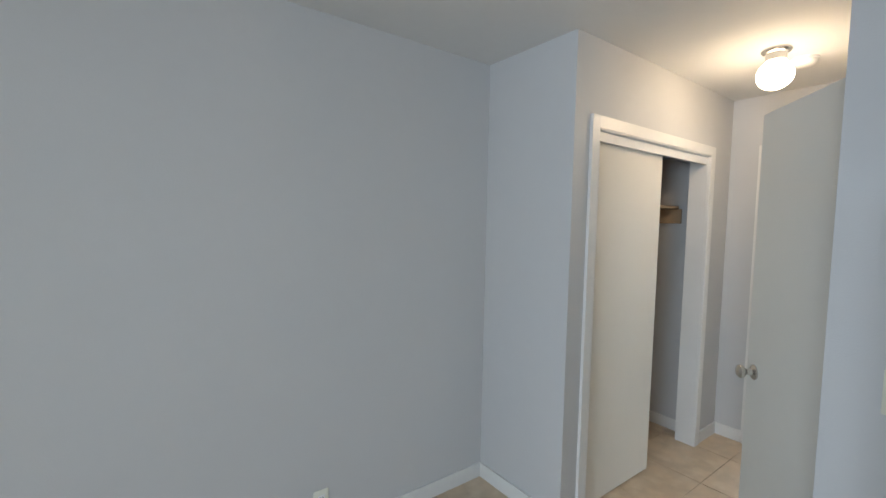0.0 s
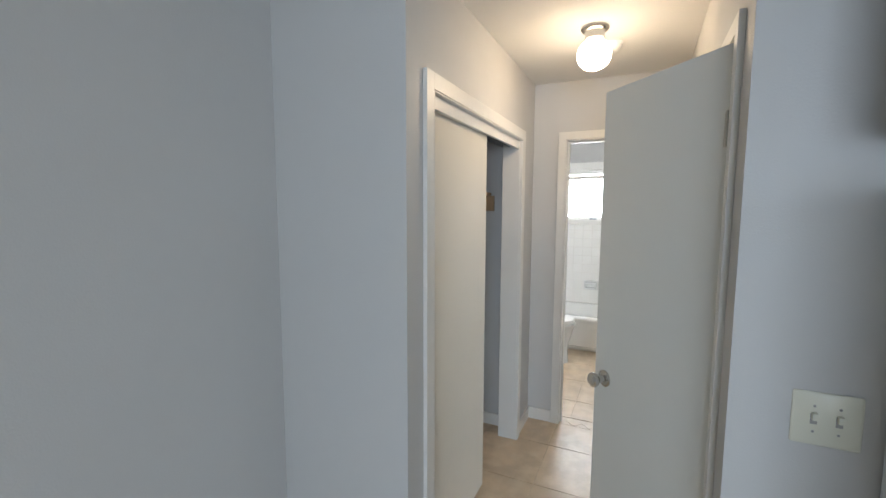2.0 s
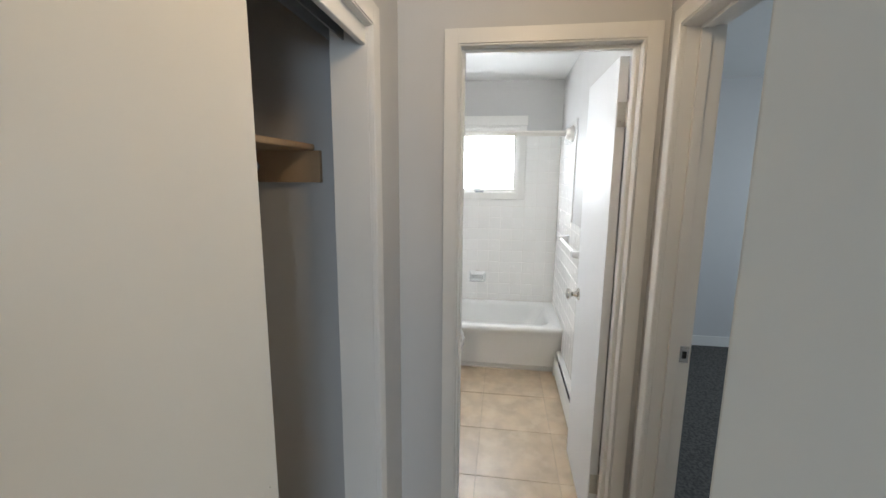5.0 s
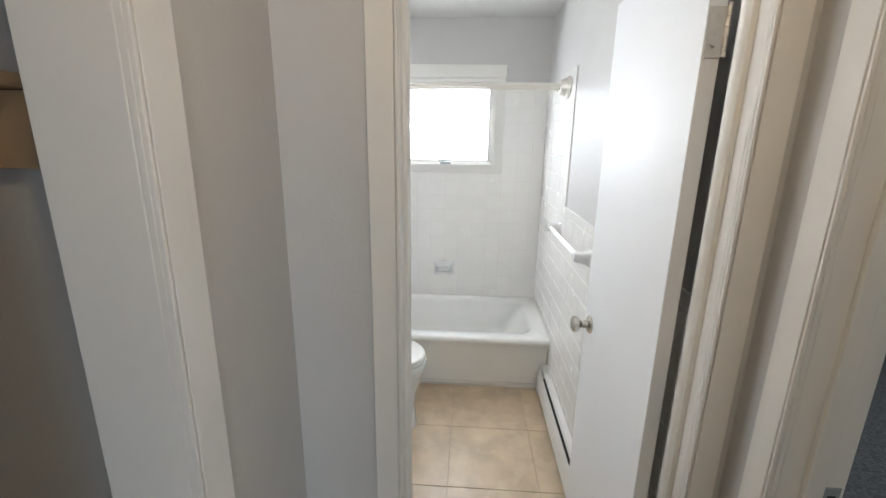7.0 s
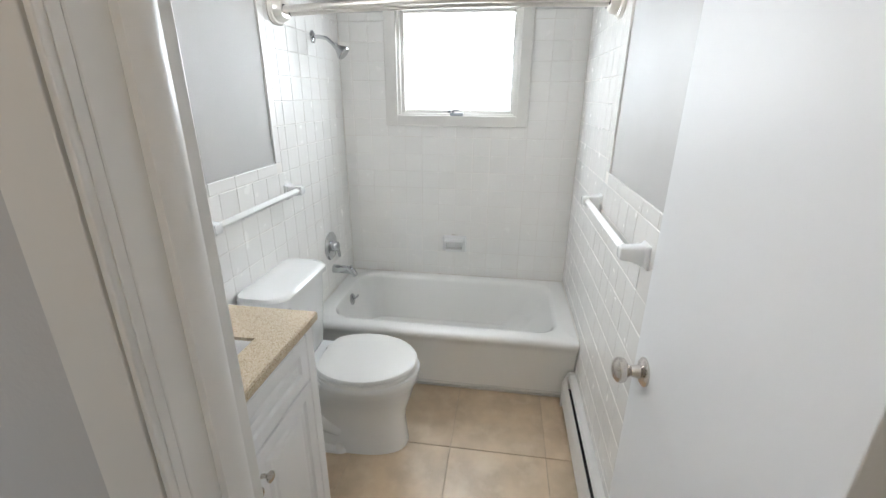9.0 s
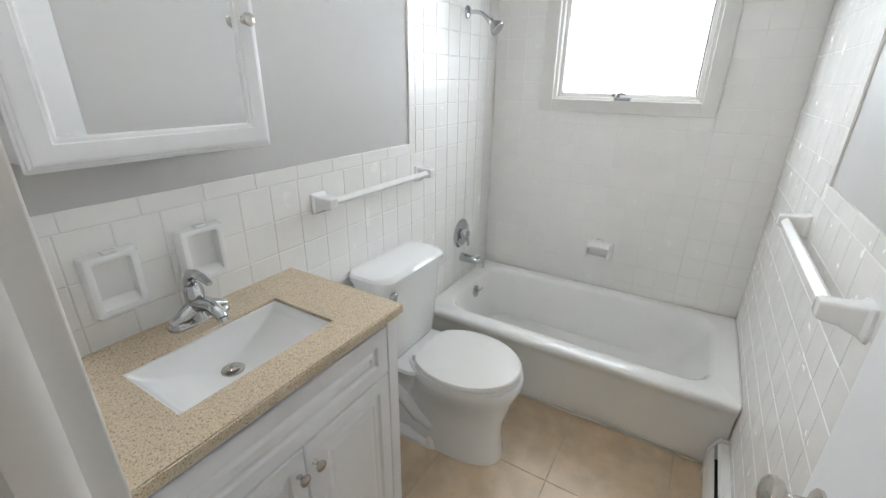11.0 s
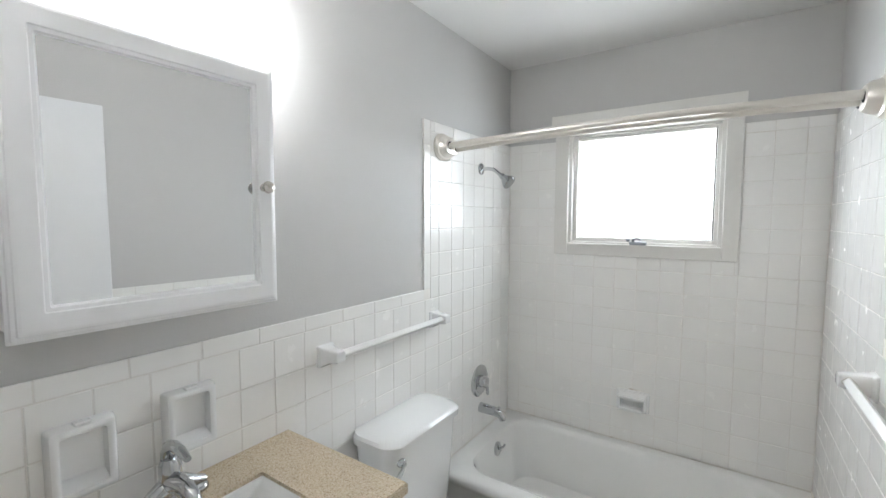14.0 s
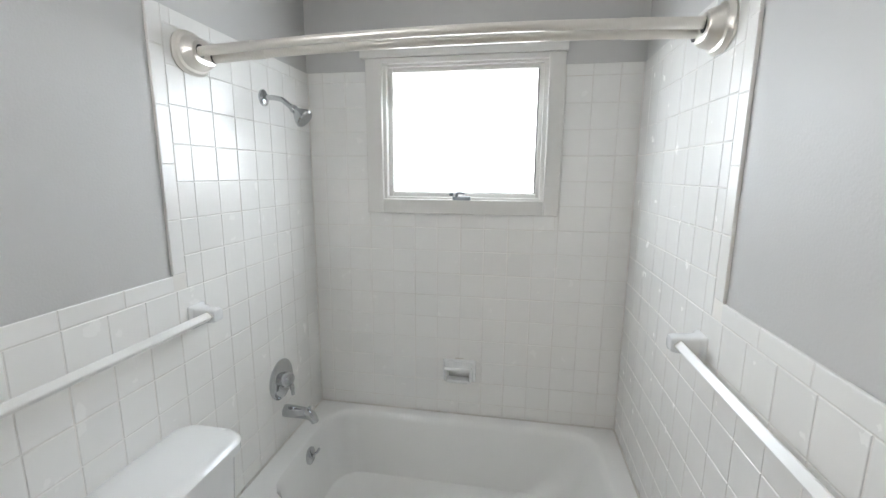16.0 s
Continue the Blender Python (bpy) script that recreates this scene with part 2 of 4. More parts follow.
ws_ob = wall("wall_bathroom_south", "grey painted bathroom wall with white tile below", (XW, 7.62, HS - 0.115, YS - 0.008, 0, CEIL))
WY0, WY1, WZ0, WZ1 = 0.775, 1.490, 1.400, 1.985
we_ob = wall("wall_bathroom_east", "tiled outer bathroom wall with a small window", (7.62, E0, HS - 0.115, WY0, 0, CEIL), (7.62, E0, WY1, N0, 0, CEIL), (7.62, E0, WY0, WY1, 0, WZ0), (7.62, E0, WY0, WY1, WZ1, CEIL))
SX0, SX1 = 3.605, 4.135          # linen door
BX0, BX1 = 4.35, 5.10            # bedroom door
wall("wall_hall_south", GW + " with two doorways", (3.445, SX0 - 0.02, HS - 0.115, HS, 0, CEIL), (SX1 + 0.02, BX0 - 0.02, HS - 0.115, HS, 0, CEIL), (BX1 + 0.02, XH, HS - 0.115, HS, 0, CEIL),
     (SX0 - 0.02, SX1 + 0.02, HS - 0.115, HS, 2.02, CEIL), (BX0 - 0.02, BX1 + 0.02, HS - 0.115, HS, 2.02, CEIL))
wall("wall_switch", GW + " beside the kitchen with a light switch", (3.445, 3.56, S0, HS - 0.115, 0, CEIL))
wall("wall_linen_closet", "plain wall closing the small hall closet", (3.56, 4.145, -0.45, -0.35, 0, CEIL), (4.145, 4.245, S0, HS - 0.115, 0, CEIL))
wall("wall_bedroom_east", "pale grey bedroom wall lit by daylight", (7.72, E0, S0, HS - 0.115, 0, CEIL))
wall("wall_bedroom_south", "grey bedroom wall with a window opening", (4.145, 5.2, S0 - 0.1, S0, 0, CEIL), (6.8, E0, S0 - 0.1, S0, 0, CEIL), (5.2, 6.8, S0 - 0.1, S0, 0, 0.9), (5.2, 6.8, S0 - 0.1, S0, 2.1, CEIL))
# the opening is made up, to go with the added south fill lamp
wall("wall_living_south", GW + " with an added window opening out of view", (W0, 1.1, S0 - 0.1, S0, 0, CEIL), (2.3, 3.56, S0 - 0.1, S0, 0, CEIL), (1.1, 2.3, S0 - 0.1, S0, 0, 0.95), (1.1, 2.3, S0 - 0.1, S0, 2.05, CEIL))
wall("wall_living_west", "grey living room wall with a wide window", (W0 - 0.1, W0, S0, -2.1, 0, CEIL), (W0 - 0.1, W0, 0.1, N0, 0, CEIL), (W0 - 0.1, W0, -2.1, 0.1, 0, 0.6), (W0 - 0.1, W0, -2.1, 0.1, 2.2, CEIL))
# added unseen wall that blocks window light from the long wall's west part
wall("wall_entry", GW + " added out of view to shade the long living room wall", (-0.60, -0.50, 0.45, YR, 0, CEIL))
wall("wall_closet_north", "plain wall closing the place", (W0, E0, N0, N0 + 0.05, 0, CEIL))


def trim(name, label, *rows, bevel=0.003, mat=None):
    return solid(name, boxes(*rows, bevel=bevel), mat or TRIM, label, "trim", "structure")


# baseboards
trim("baseboard", "white painted baseboard along the living room wall", (W0, XR - 0.012, YR - 0.012, YR, 0.0, 0.085))
trim("baseboard", "white painted baseboard on the return wall", (XR - 0.012, XR, HN, YR, 0.0, 0.085))
trim("baseboard", "white painted baseboard in the hall corner", (4.97, XH - 0.012, HN - 0.012, HN, 0, 0.085))
trim("baseboard", "white painted baseboard beside the bathroom door", (XH - 0.012, XH, D1 + 0.06, HN, 0, 0.085))
trim("baseboard", "white painted bedroom baseboard", (7.708, 7.72, S0, HS - 0.115, 0.004, 0.10))
trim("baseboard", "white painted baseboard inside the closet", (5.008, 5.02, 1.42, 2.03, 0, 0.085))
# ---------------------------------------------------------------- door casings and jambs


def casing_boards(u0, u1, zt, w, t):
    """Rows (u0, u1, depth, z0, z1) of a flat casing with a fine bead at its inner edge."""
    rows = []
    for a, c, d in ((0.0085, w, t), (0.0062, 0.0085, t - 0.006), (0.0012, 0.0062, t - 0.001), (0.0, 0.0012, t - 0.007)):
        rows += [(u0 - c, u0 - a, d, 0, zt + c), (u1 + a, u1 + c, d, 0, zt + c), (u0 - a, u1 + a, d, zt + a, zt + c)]
    return rows


def casing_y(name, label, x0, x1, zt, face, out, w=0.062, t=0.016):
    """A casing on a wall that faces along y."""
    return trim(name, label, *[(a, c, *sorted((face, face + out * d)), z0, z1) for a, c, d, z0, z1 in casing_boards(x0, x1, zt, w, t)], bevel=0.0009)


def casing_x(name, label, y0, y1, zt, face, out, w=0.058, t=0.016):
    """A casing on a wall that faces along x."""
    return trim(name, label, *[(*sorted((face, face + out * d)), a, c, z0, z1) for a, c, d, z0, z1 in casing_boards(y0, y1, zt, w, t)], bevel=0.0009)


def round_stop(bm, x0, x1, y, out, z0, z1, h=0.012):
    """An upright door stop with a rounded face, standing out of a jamb that faces along y."""
    loop = [(x0, y)] + [(x0 + (x1 - x0) * k / 8, y + out * h * math.sin(math.pi * (0.12 + 0.76 * k / 8)) ** 0.6) for k in range(9)] + [(x1, y)]
    return loft(bm, [[(a, c, z) for a, c in loop] for z in (z0, z1)])


casing_y("closet_casing", "white painted flat casing round the closet", CX0, CX1, CH, HN, -1, w=0.067)
trim("closet_jamb", "white painted closet jamb and head", (CX0 - 0.018, CX0, HN, 1.42, 0, CH), (CX1, CX1 + 0.018, HN, 1.42, 0, CH), (CX0 - 0.018, CX1 + 0.018, HN, 1.42, CH, CH + 0.018), bevel=0.002)
trim("closet_fascia", "white painted board that hides the sliding track", (CX0, CX1, HN + 0.006, HN + 0.024, 1.915, CH), bevel=0.003)
casing_x("bathroom_casing", "white painted casing round the bathroom door", D0, D1, DH, XH, -1)
trim("bathroom_jamb", "white painted bathroom door jamb with a stop", (XH, XW, D0 - 0.018, D0, 0, DH), (XH, XW, D1, D1 + 0.018, 0, DH), (XH, XW, D0 - 0.018, D1 + 0.018, DH, DH + 0.018),
     (XH + 0.030, XH + 0.062, D0 + 0.012, D1 - 0.012, DH - 0.012, DH), bevel=0.002)
for name, y, out, h in (("door_stop", D0, 1, 0.020), ("door_stop", D1, -1, 0.012)):
    solid(name, round_stop(bmesh.new(), XH + 0.030, XH + 0.062, y, out, 0.0, DH, h), TRIM, "white painted rounded stop of the bathroom door", "trim", "structure", smooth=True)
casing_y("linen_casing", "white painted casing round the small hall closet", SX0, SX1, 1.99, HS, 1, w=0.055)
trim("linen_jamb", "white painted jamb of the small hall closet", (SX0 - 0.018, SX0, HS - 0.115, HS, 0, 1.99), (SX1, SX1 + 0.018, HS - 0.115, HS, 0, 1.99), (SX0 - 0.018, SX1 + 0.018, HS - 0.115, HS, 1.99, 2.008), bevel=0.002)
casing_y("bedroom_casing", "white painted casing round the bedroom door", BX0, BX1, 2.0, HS, 1, w=0.06)
bj = trim("bedroom_jamb", "cream painted bedroom door jamb with a stop and strike", (BX0 - 0.018, BX0, HS - 0.115, HS, 0, 2.0), (BX1, BX1 + 0.018, HS - 0.115, HS, 0, 2.0), (BX0 - 0.018, BX1 + 0.018, HS - 0.115, HS, 2.0, 2.018),
          (BX0, BX0 + 0.011, HS - 0.072, HS - 0.04, 0, 2.0), (BX1 - 0.011, BX1, HS - 0.072, HS - 0.04, 0, 2.0), (BX0 + 0.011, BX1 - 0.011, HS - 0.072, HS - 0.04, 1.989, 2.0), bevel=0.002)
strike = part("strike_plate", boxes((BX1 - 0.0015, BX1, HS - 0.108, HS - 0.080, 0.935, 0.993), bevel=0.0005), NICKEL, bj, "worn steel strike plate")
# dark plate on the strike, painting the shade of the latch hole
part("latch_hole", boxes((BX1 - 0.0025, BX1 - 0.0016, HS - 0.101, HS - 0.088, 0.950, 0.975)), DARK, bj)

# ---------------------------------------------------------------- doors


def knob(parent, at, axis, k=1.0, mat=None):
    """A round door knob with its rose, pointing along axis."""
    prof = [(0, 0.032), (0.004, 0.032), (0.008, 0.027), (0.012, 0.015), (0.030, 0.012), (0.036, 0.016), (0.042, 0.025), (0.050, 0.0285), (0.058, 0.027), (0.064, 0.020), (0.067, 0.010), (0.0675, 0.001)]
    return part("knob", turnedb(at, axis, [(d * k, r * k) for d, r in prof], n=28), mat or NICKEL, parent, "brushed nickel round door knob", smooth=True)


def hinge(parent, at, along, out, h=0.09, plate=True):
    """A butt hinge: two leaves with screws and a knuckle, at its middle."""
    at, along, out = Vector(at), Vector(along).normalized(), Vector(out).normalized()
    bm = bmesh.new()
    up = Vector((0, 0, 1))

    def slab(a0, a1, o0, o1, z0, z1):
        vs = [bm.verts.new(at + along * a + out * o + up * z) for a in (a0, a1) for o in (o0, o1) for z in (z0, z1)]
        for f in ((0, 1, 3, 2), (4, 6, 7, 5), (0, 4, 5, 1), (2, 3, 7, 6), (0, 2, 6, 4), (1, 5, 7, 3)):
            bm.faces.new([vs[i] for i in f])
    slab(0.004, 0.034 if plate else 0.009, 0, 0.002, -h / 2, h / 2)
    for z in (-0.3, 0, 0.3) if plate else ():
        turned(bm, at + along * 0.02 + up * z * h + out * 0.0018, out, [(0, 0.0042), (0.0008, 0.004), (0.0012, 0.001)], 10)
    for i in range(5):
        tube(bm, [at + out * 0.003 + up * (-h / 2 + h * (i + 0.03) / 5), at + out * 0.003 + up * (-h / 2 + h * (i + 0.97) / 5)], 0.0052, 10)
    turned(bm, at + out * 0.003 + up * h / 2, up, [(0, 0.0045), (0.004, 0.005), (0.007, 0.001)], 10)
    return part("hinge", bm, BRASS, parent, "aged steel butt hinge", smooth=True)




def leaf(name, label, hx, hy, d, fn, width, z0, z1, mat, thick=0.035):
    """A door leaf from its hinge corner along d; fn is the way its face looks."""
    door = thing(name, (hx, hy, z0), label, "door", kind="structure")
    bm = box(bmesh.new(), 0, width, -thick, 0, z0, z1, bevel=0.002)
    bm.transform(Matrix(((d.x, fn.x, 0, hx), (d.y, fn.y, 0, hy), (0, 0, 1, 0), (0, 0, 0, 1))))
    part("leaf", bm, mat, door)
    return door


# hall closet leaf, standing open at about 43 degrees
HX, HY, OPEN = 3.607, 0.397, 42.0
along1 = Vector((math.cos(radians(OPEN)), math.sin(radians(OPEN)), 0))
face1 = Vector((-along1.y, along1.x, 0))
door1 = leaf("door_1", "flat off-white painted closet door standing open into the hall", HX, HY, along1, face1, 0.512, 0.012, 1.985, DOOR)
kp = Vector((HX, HY, 0.893)) + along1 * 0.452
knob(door1, kp, face1)
knob(door1, kp - face1 * 0.035, -face1)
for z in (1.76, 0.22):
    hinge(door1, (HX - 0.003, HY + 0.003, z), along1, face1, plate=False)

# bathroom leaf, open at a right angle along the wall
door2 = leaf("door_2", "flat white painted bathroom door standing wide open", XW + 0.030, 0.508, Vector((1, 0, 0)), Vector((0, 1, 0)), 0.561, 0.012, 1.985, BATHDOOR)
knob(door2, (5.845, 0.508, 0.955), (0, 1, 0))
part("latch_plate", boxes((5.9130, 5.9145, 0.483, 0.506, 0.925, 0.985)), NICKEL, door2)
for z in (1.78, 0.25):
    hinge(door2, (XW + 0.0285, 0.470, z), (0, 1, 0), (-1, 0, 0))

# closet sliding doors on a track
for name, y, x0, x1 in (("sliding_closet_door", 1.338, CX0 + 0.004, 4.350), ("sliding_closet_door", 1.382, CX0 + 0.006, 4.330)):
    sd = thing(name, (x0, y, 0.012), "flat cream painted sliding closet door pushed to one end", "closet door", "closet doors")
    part("panel", boxes((x0, x1, y, y + 0.034, 0.012, 1.925), bevel=0.002), CLOSETDOOR, sd)
    if y < 1.35:
        part("finger_pull", turnedb((x1 - 0.045, y + 0.002, 0.945), (0, -1, 0), [(0, 0.026), (0.0025, 0.026), (0.0035, 0.022), (0.0005, 0.018)], 24), CLOSETDOOR, sd, "round painted finger pull", smooth=True)
track = solid("closet_track", boxes((CX0, CX1, 1.332, 1.336, 1.93, CH), (CX0, CX1, 1.375, 1.379, 1.93, CH), (CX0, CX1, 1.418, 1.420, 1.93, CH), (CX0, CX1, 1.332, 1.420, CH - 0.003, CH)), STEEL, "grey steel double sliding door track", "door track")

# closet shelf, cleats and hanging rod
shelf = thing("closet_shelf", (4.3, 1.8, 1.60), "bare pine closet shelf resting on wall cleats", "shelf")
part("board", boxes((3.585, 5.018, 1.535, 2.028, 1.632, 1.652), bevel=0.006), WOOD, shelf)
part("cleat", boxes((4.998, 5.019, 1.513, 2.028, 1.527, 1.631), bevel=0.002), WOOD, shelf)
part("cleat", boxes((3.581, 3.602, 1.513, 2.028, 1.527, 1.631), bevel=0.002), WOOD, shelf)
rod = thing("hanging_rod", (4.3, 1.74, 1.57), "grey steel clothes hanging rod under the shelf", "clothes rod")
part("tube", tubeb([(3.603, 1.74, 1.579), (4.997, 1.74, 1.579)], 0.016, 16), STEEL, rod, smooth=True)

# ---------------------------------------------------------------- living room and hall things


def wall_plate(ob, at, right, out, w, h, mat):
    """A rounded cover plate; at is its middle on the wall."""
    at, right, out, up = Vector(at), Vector(right), Vector(out), Vector((0, 0, 1))
    bm = bmesh.new()
    rows = []
    for d, inset in ((0, 0), (0.004, 0.0), (0.0062, 0.003)):
        rows.append([at + right * x + up * y + out * d for x, y, _ in rrect(-w / 2 + inset, w / 2 - inset, -h / 2 + inset, h / 2 - inset, 0, 0.005, 3)])
    return part("plate", loft(bm, rows), mat, ob, smooth=True)


def oriented(bm, at, right, out, x0, x1, z0, z1, d0, d1):
    at, right, out, up = Vector(at), Vector(right), Vector(out), Vector((0, 0, 1))
    vs = [bm.verts.new(at + right * x + out * d + up * z) for x in (x0, x1) for d in (d0, d1) for z in (z0, z1)]
    for f in ((0, 1, 3, 2), (4, 6, 7, 5), (0, 4, 5, 1), (2, 3, 7, 6), (0, 2, 6, 4), (1, 5, 7, 3)):
        bm.faces.new([vs[i] for i in f])
    return bm


sw = thing("light_switch", (3.444, 0.197, 1.074), "ivory plastic double toggle light switch plate on the wall", "light switch")
wall_plate(sw, (3.445, 0.197, 1.074), (0, -1, 0), (-1, 0, 0), 0.127, 0.125, IVORY)
for dy in (-0.023, 0.023):
    part("toggle", oriented(bmesh.new(), (3.445, 0.197 + dy, 1.078), (0, -1, 0), (-1, 0, 0), -0.0045, 0.0045, -0.004, 0.012, 0.005, 0.018), IVORY, sw)
    part("toggle_slot", oriented(bmesh.new(), (3.445, 0.197 + dy, 1.074), (0, -1, 0), (-1, 0, 0), -0.0065, 0.0065, -0.0125, 0.0125, 0.0060, 0.0066), SCREW, sw)
    for z in (1.044, 1.104):
        part("screw", turnedb((3.4387, 0.197 + dy, z), (-1, 0, 0), [(0, 0.003), (0.0008, 0.0028), (0.001, 0.001)], 10), SCREW, sw)


def outlet(at, right, out, label):
    ob = thing("wall_outlet", tuple(Vector(at) + Vector(out) * 0.001), label, "wall outlet")
    wall_plate(ob, at, right, out, 0.07, 0.115, IVORY)
    for dz in (-0.02, 0.02):
        part("socket", oriented(bmesh.new(), Vector(at) + Vector((0, 0, dz)), right, out, -0.016, 0.016, -0.014, 0.014, 0.006, 0.0078), WHITEPLASTIC, ob)
        for dx in (-0.0065, 0.0065):
            part("slot", oriented(bmesh.new(), Vector(at) + Vector((0, 0, dz + 0.002)), right, out, dx - 0.0014, dx + 0.0014, -0.004, 0.004, 0.0079, 0.0083), DARK, ob)
        part("slot", oriented(bmesh.new(), Vector(at) + Vector((0, 0, dz - 0.008)), right, out, -0.002, 0.002, -0.002, 0.002, 0.0079, 0.0083), DARK, ob)
    return ob


outlet((2.49, YR, 0.215), (1, 0, 0), (0, -1, 0), "ivory duplex wall outlet low on the living room wall")
outlet((7.72, -2.02, 0.30), (0, -1, 0), (-1, 0, 0), "white duplex wall outlet above the bedroom baseboard")

hl = thing("ceiling_light", (4.41, 0.835, CEIL), "small lit opal globe ceiling light with nickel base", "ceiling light")
part("canopy", turnedb((4.41, 0.835, CEIL), (0, 0, -1), [(0, 0.062), (0.008, 0.064), (0.016, 0.058), (0.022, 0.046), (0.05, 0.043), (0.055, 0.046), (0.060, 0.040)], 32), NICKEL, hl, "brushed nickel canopy", smooth=True)
part("globe", turnedb((4.41, 0.835, CEIL - 0.058), (0, 0, -1), [(0, 0.040), (0.011, 0.052), (0.031, 0.069), (0.058, 0.078), (0.085, 0.076), (0.108, 0.064), (0.125, 0.044), (0.134, 0.022), (0.136, 0.001)], 32), GLOBE, hl, "glowing opal glass globe", smooth=True)

sm = thing("smoke_detector", (4.66, 0.785, CEIL), "round white plastic smoke detector on the ceiling", "smoke detector")
part("base", turnedb((4.66, 0.785, CEIL), (0, 0, -1), [(0, 0.062), (0.010, 0.062), (0.012, 0.056)], 32), WHITEPLASTIC, sm, smooth=True)
part("cover", turnedb((4.66, 0.785, CEIL - 0.012), (0, 0, -1), [(0, 0.054), (0.006, 0.055), (0.018, 0.050), (0.026, 0.036), (0.029, 0.010), (0.0292, 0.001)], 32), WHITEPLASTIC, sm, smooth=True)

fr = thing("refrigerator", (3.1, -0.25, 0), "white refrigerator against the kitchen wall", "refrigerator")
part("body", boxes((2.86, 3.44, -0.60, 0.098, 0.03, 1.60), bevel=0.008), FRIDGE, fr)
part("lower_door", boxes((2.79, 2.852, -0.60, 0.098, 0.06, 1.05), bevel=0.012), FRIDGE, fr)
part("upper_door", boxes((2.79, 2.852, -0.60, 0.098, 1.06, 1.60), bevel=0.012), FRIDGE, fr)
part("kick_plate", boxes((2.87, 3.43, -0.58, 0.08, 0.0, 0.03)), DARK, fr)
kc = thing("wall_cabinet", (3.3, -0.2, 1.69), "dark walnut kitchen wall cabinet above the refrigerator", "wall cabinet")
part("body", boxes((3.125, 3.444, -0.62, 0.135, 1.69, 2.30), bevel=0.003), DARKWOOD, kc)
part("face_frame", boxes((3.105, 3.124, -0.62, 0.142, 1.685, 2.305), bevel=0.002), DARKWOOD, kc)
# ---------------------------------------------------------------- bathroom window
wt = thing("window_1", (7.61, 1.13, 1.40), "white painted wood awning window with a bright frosted pane", "window", kind="structure")
XF = XE - 0.004
part("casing", boxes((XF - 0.016, XF + 0.012, 0.719, 0.782, 1.345, 2.0), (XF - 0.016, XF + 0.012, 1.483, 1.554, 1.345, 2.0), (XF - 0.016, XF + 0.012, 0.782, 1.483, 1.345, 1.408), (XF - 0.016, XF + 0.012, 0.782, 1.483, 1.978, 2.0), bevel=0.003), TRIM, wt)
part("head_board", boxes((XF - 0.024, XF + 0.012, 0.712, 1.575, 2.001, 2.085), bevel=0.003), TRIM, wt, "rough white painted head board")
part("stop_frame", boxes((7.612, 7.640, 0.778, 0.800, 1.404, 1.982), (7.612, 7.640, 1.466, 1.486, 1.404, 1.982), (7.612, 7.640, 0.800, 1.466, 1.404, 1.418), (7.612, 7.640, 0.800, 1.466, 1.968, 1.982), bevel=0.003), TRIM, wt)
part("sash", boxes((7.640, 7.675, 0.780, 0.816, 1.406, 1.980), (7.640, 7.675, 1.446, 1.486, 1.406, 1.980), (7.640, 7.675, 0.816, 1.446, 1.406, 1.436), (7.640, 7.675, 0.816, 1.446, 1.952, 1.980), bevel=0.003), TRIM, wt)
pane = part("pane", boxes((7.655, 7.659, 0.8165, 1.4455, 1.4365, 1.9515)), PANE, wt, "clear window pane")
pane.visible_shadow = False
part("putty", boxes((7.645, 7.6545, 0.8165, 0.824, 1.437, 1.951), (7.645, 7.6545, 0.824, 1.4455, 1.437, 1.441), bevel=0.001), SCREW, wt, "grey cracked putty line")
crank = part("crank", boxes((7.588, 7.612, 1.09, 1.168, 1.406, 1.424), bevel=0.004), STEEL, wt, "grey metal window crank")
part("crank_arm", tubeb([(7.590, 1.150, 1.424), (7.584, 1.148, 1.436), (7.578, 1.135, 1.441), (7.578, 1.115, 1.436)], [0.007, 0.007, 0.006, 0.005], 10), STEEL, crank, smooth=True)
part("crank_knob", turnedb((7.578, 1.162, 1.432), (0, 1, 0), [(0, 0.006), (0.004, 0.008), (0.014, 0.008), (0.018, 0.004)], 12), STEEL, crank, smooth=True)
solid("backdrop", boxes((8.20, 8.21, -0.2, 2.4, 0.6, 3.2)), OUTSIDE, "bright overcast daylight outside the window", "backdrop", "structure")

# ---------------------------------------------------------------- bathtub
tub = thing("bathtub", (7.27, 1.125, 0), "white enamelled alcove bathtub with a straight apron", "bathtub")
TX0, TX1, TY0, TY1, TZ = 6.865, XE - 0.002, YS + 0.003, YN - 0.003, 0.385
bm = bmesh.new()
# apron that leans inwards to its foot, then deck, then the basin
loops = []
for dx, z in ((0.085, 0.0), (0.083, 0.035), (0.060, 0.045), (0.055, 0.05), (0.030, 0.30), (0.012, 0.335), (0.0, 0.352), (-0.003, 0.366), (0.002, 0.378), (0.014, TZ)):
    loops.append(rrect(TX0 + dx, TX1, TY0, TY1, z, 0.006, 4))
R = 0.10
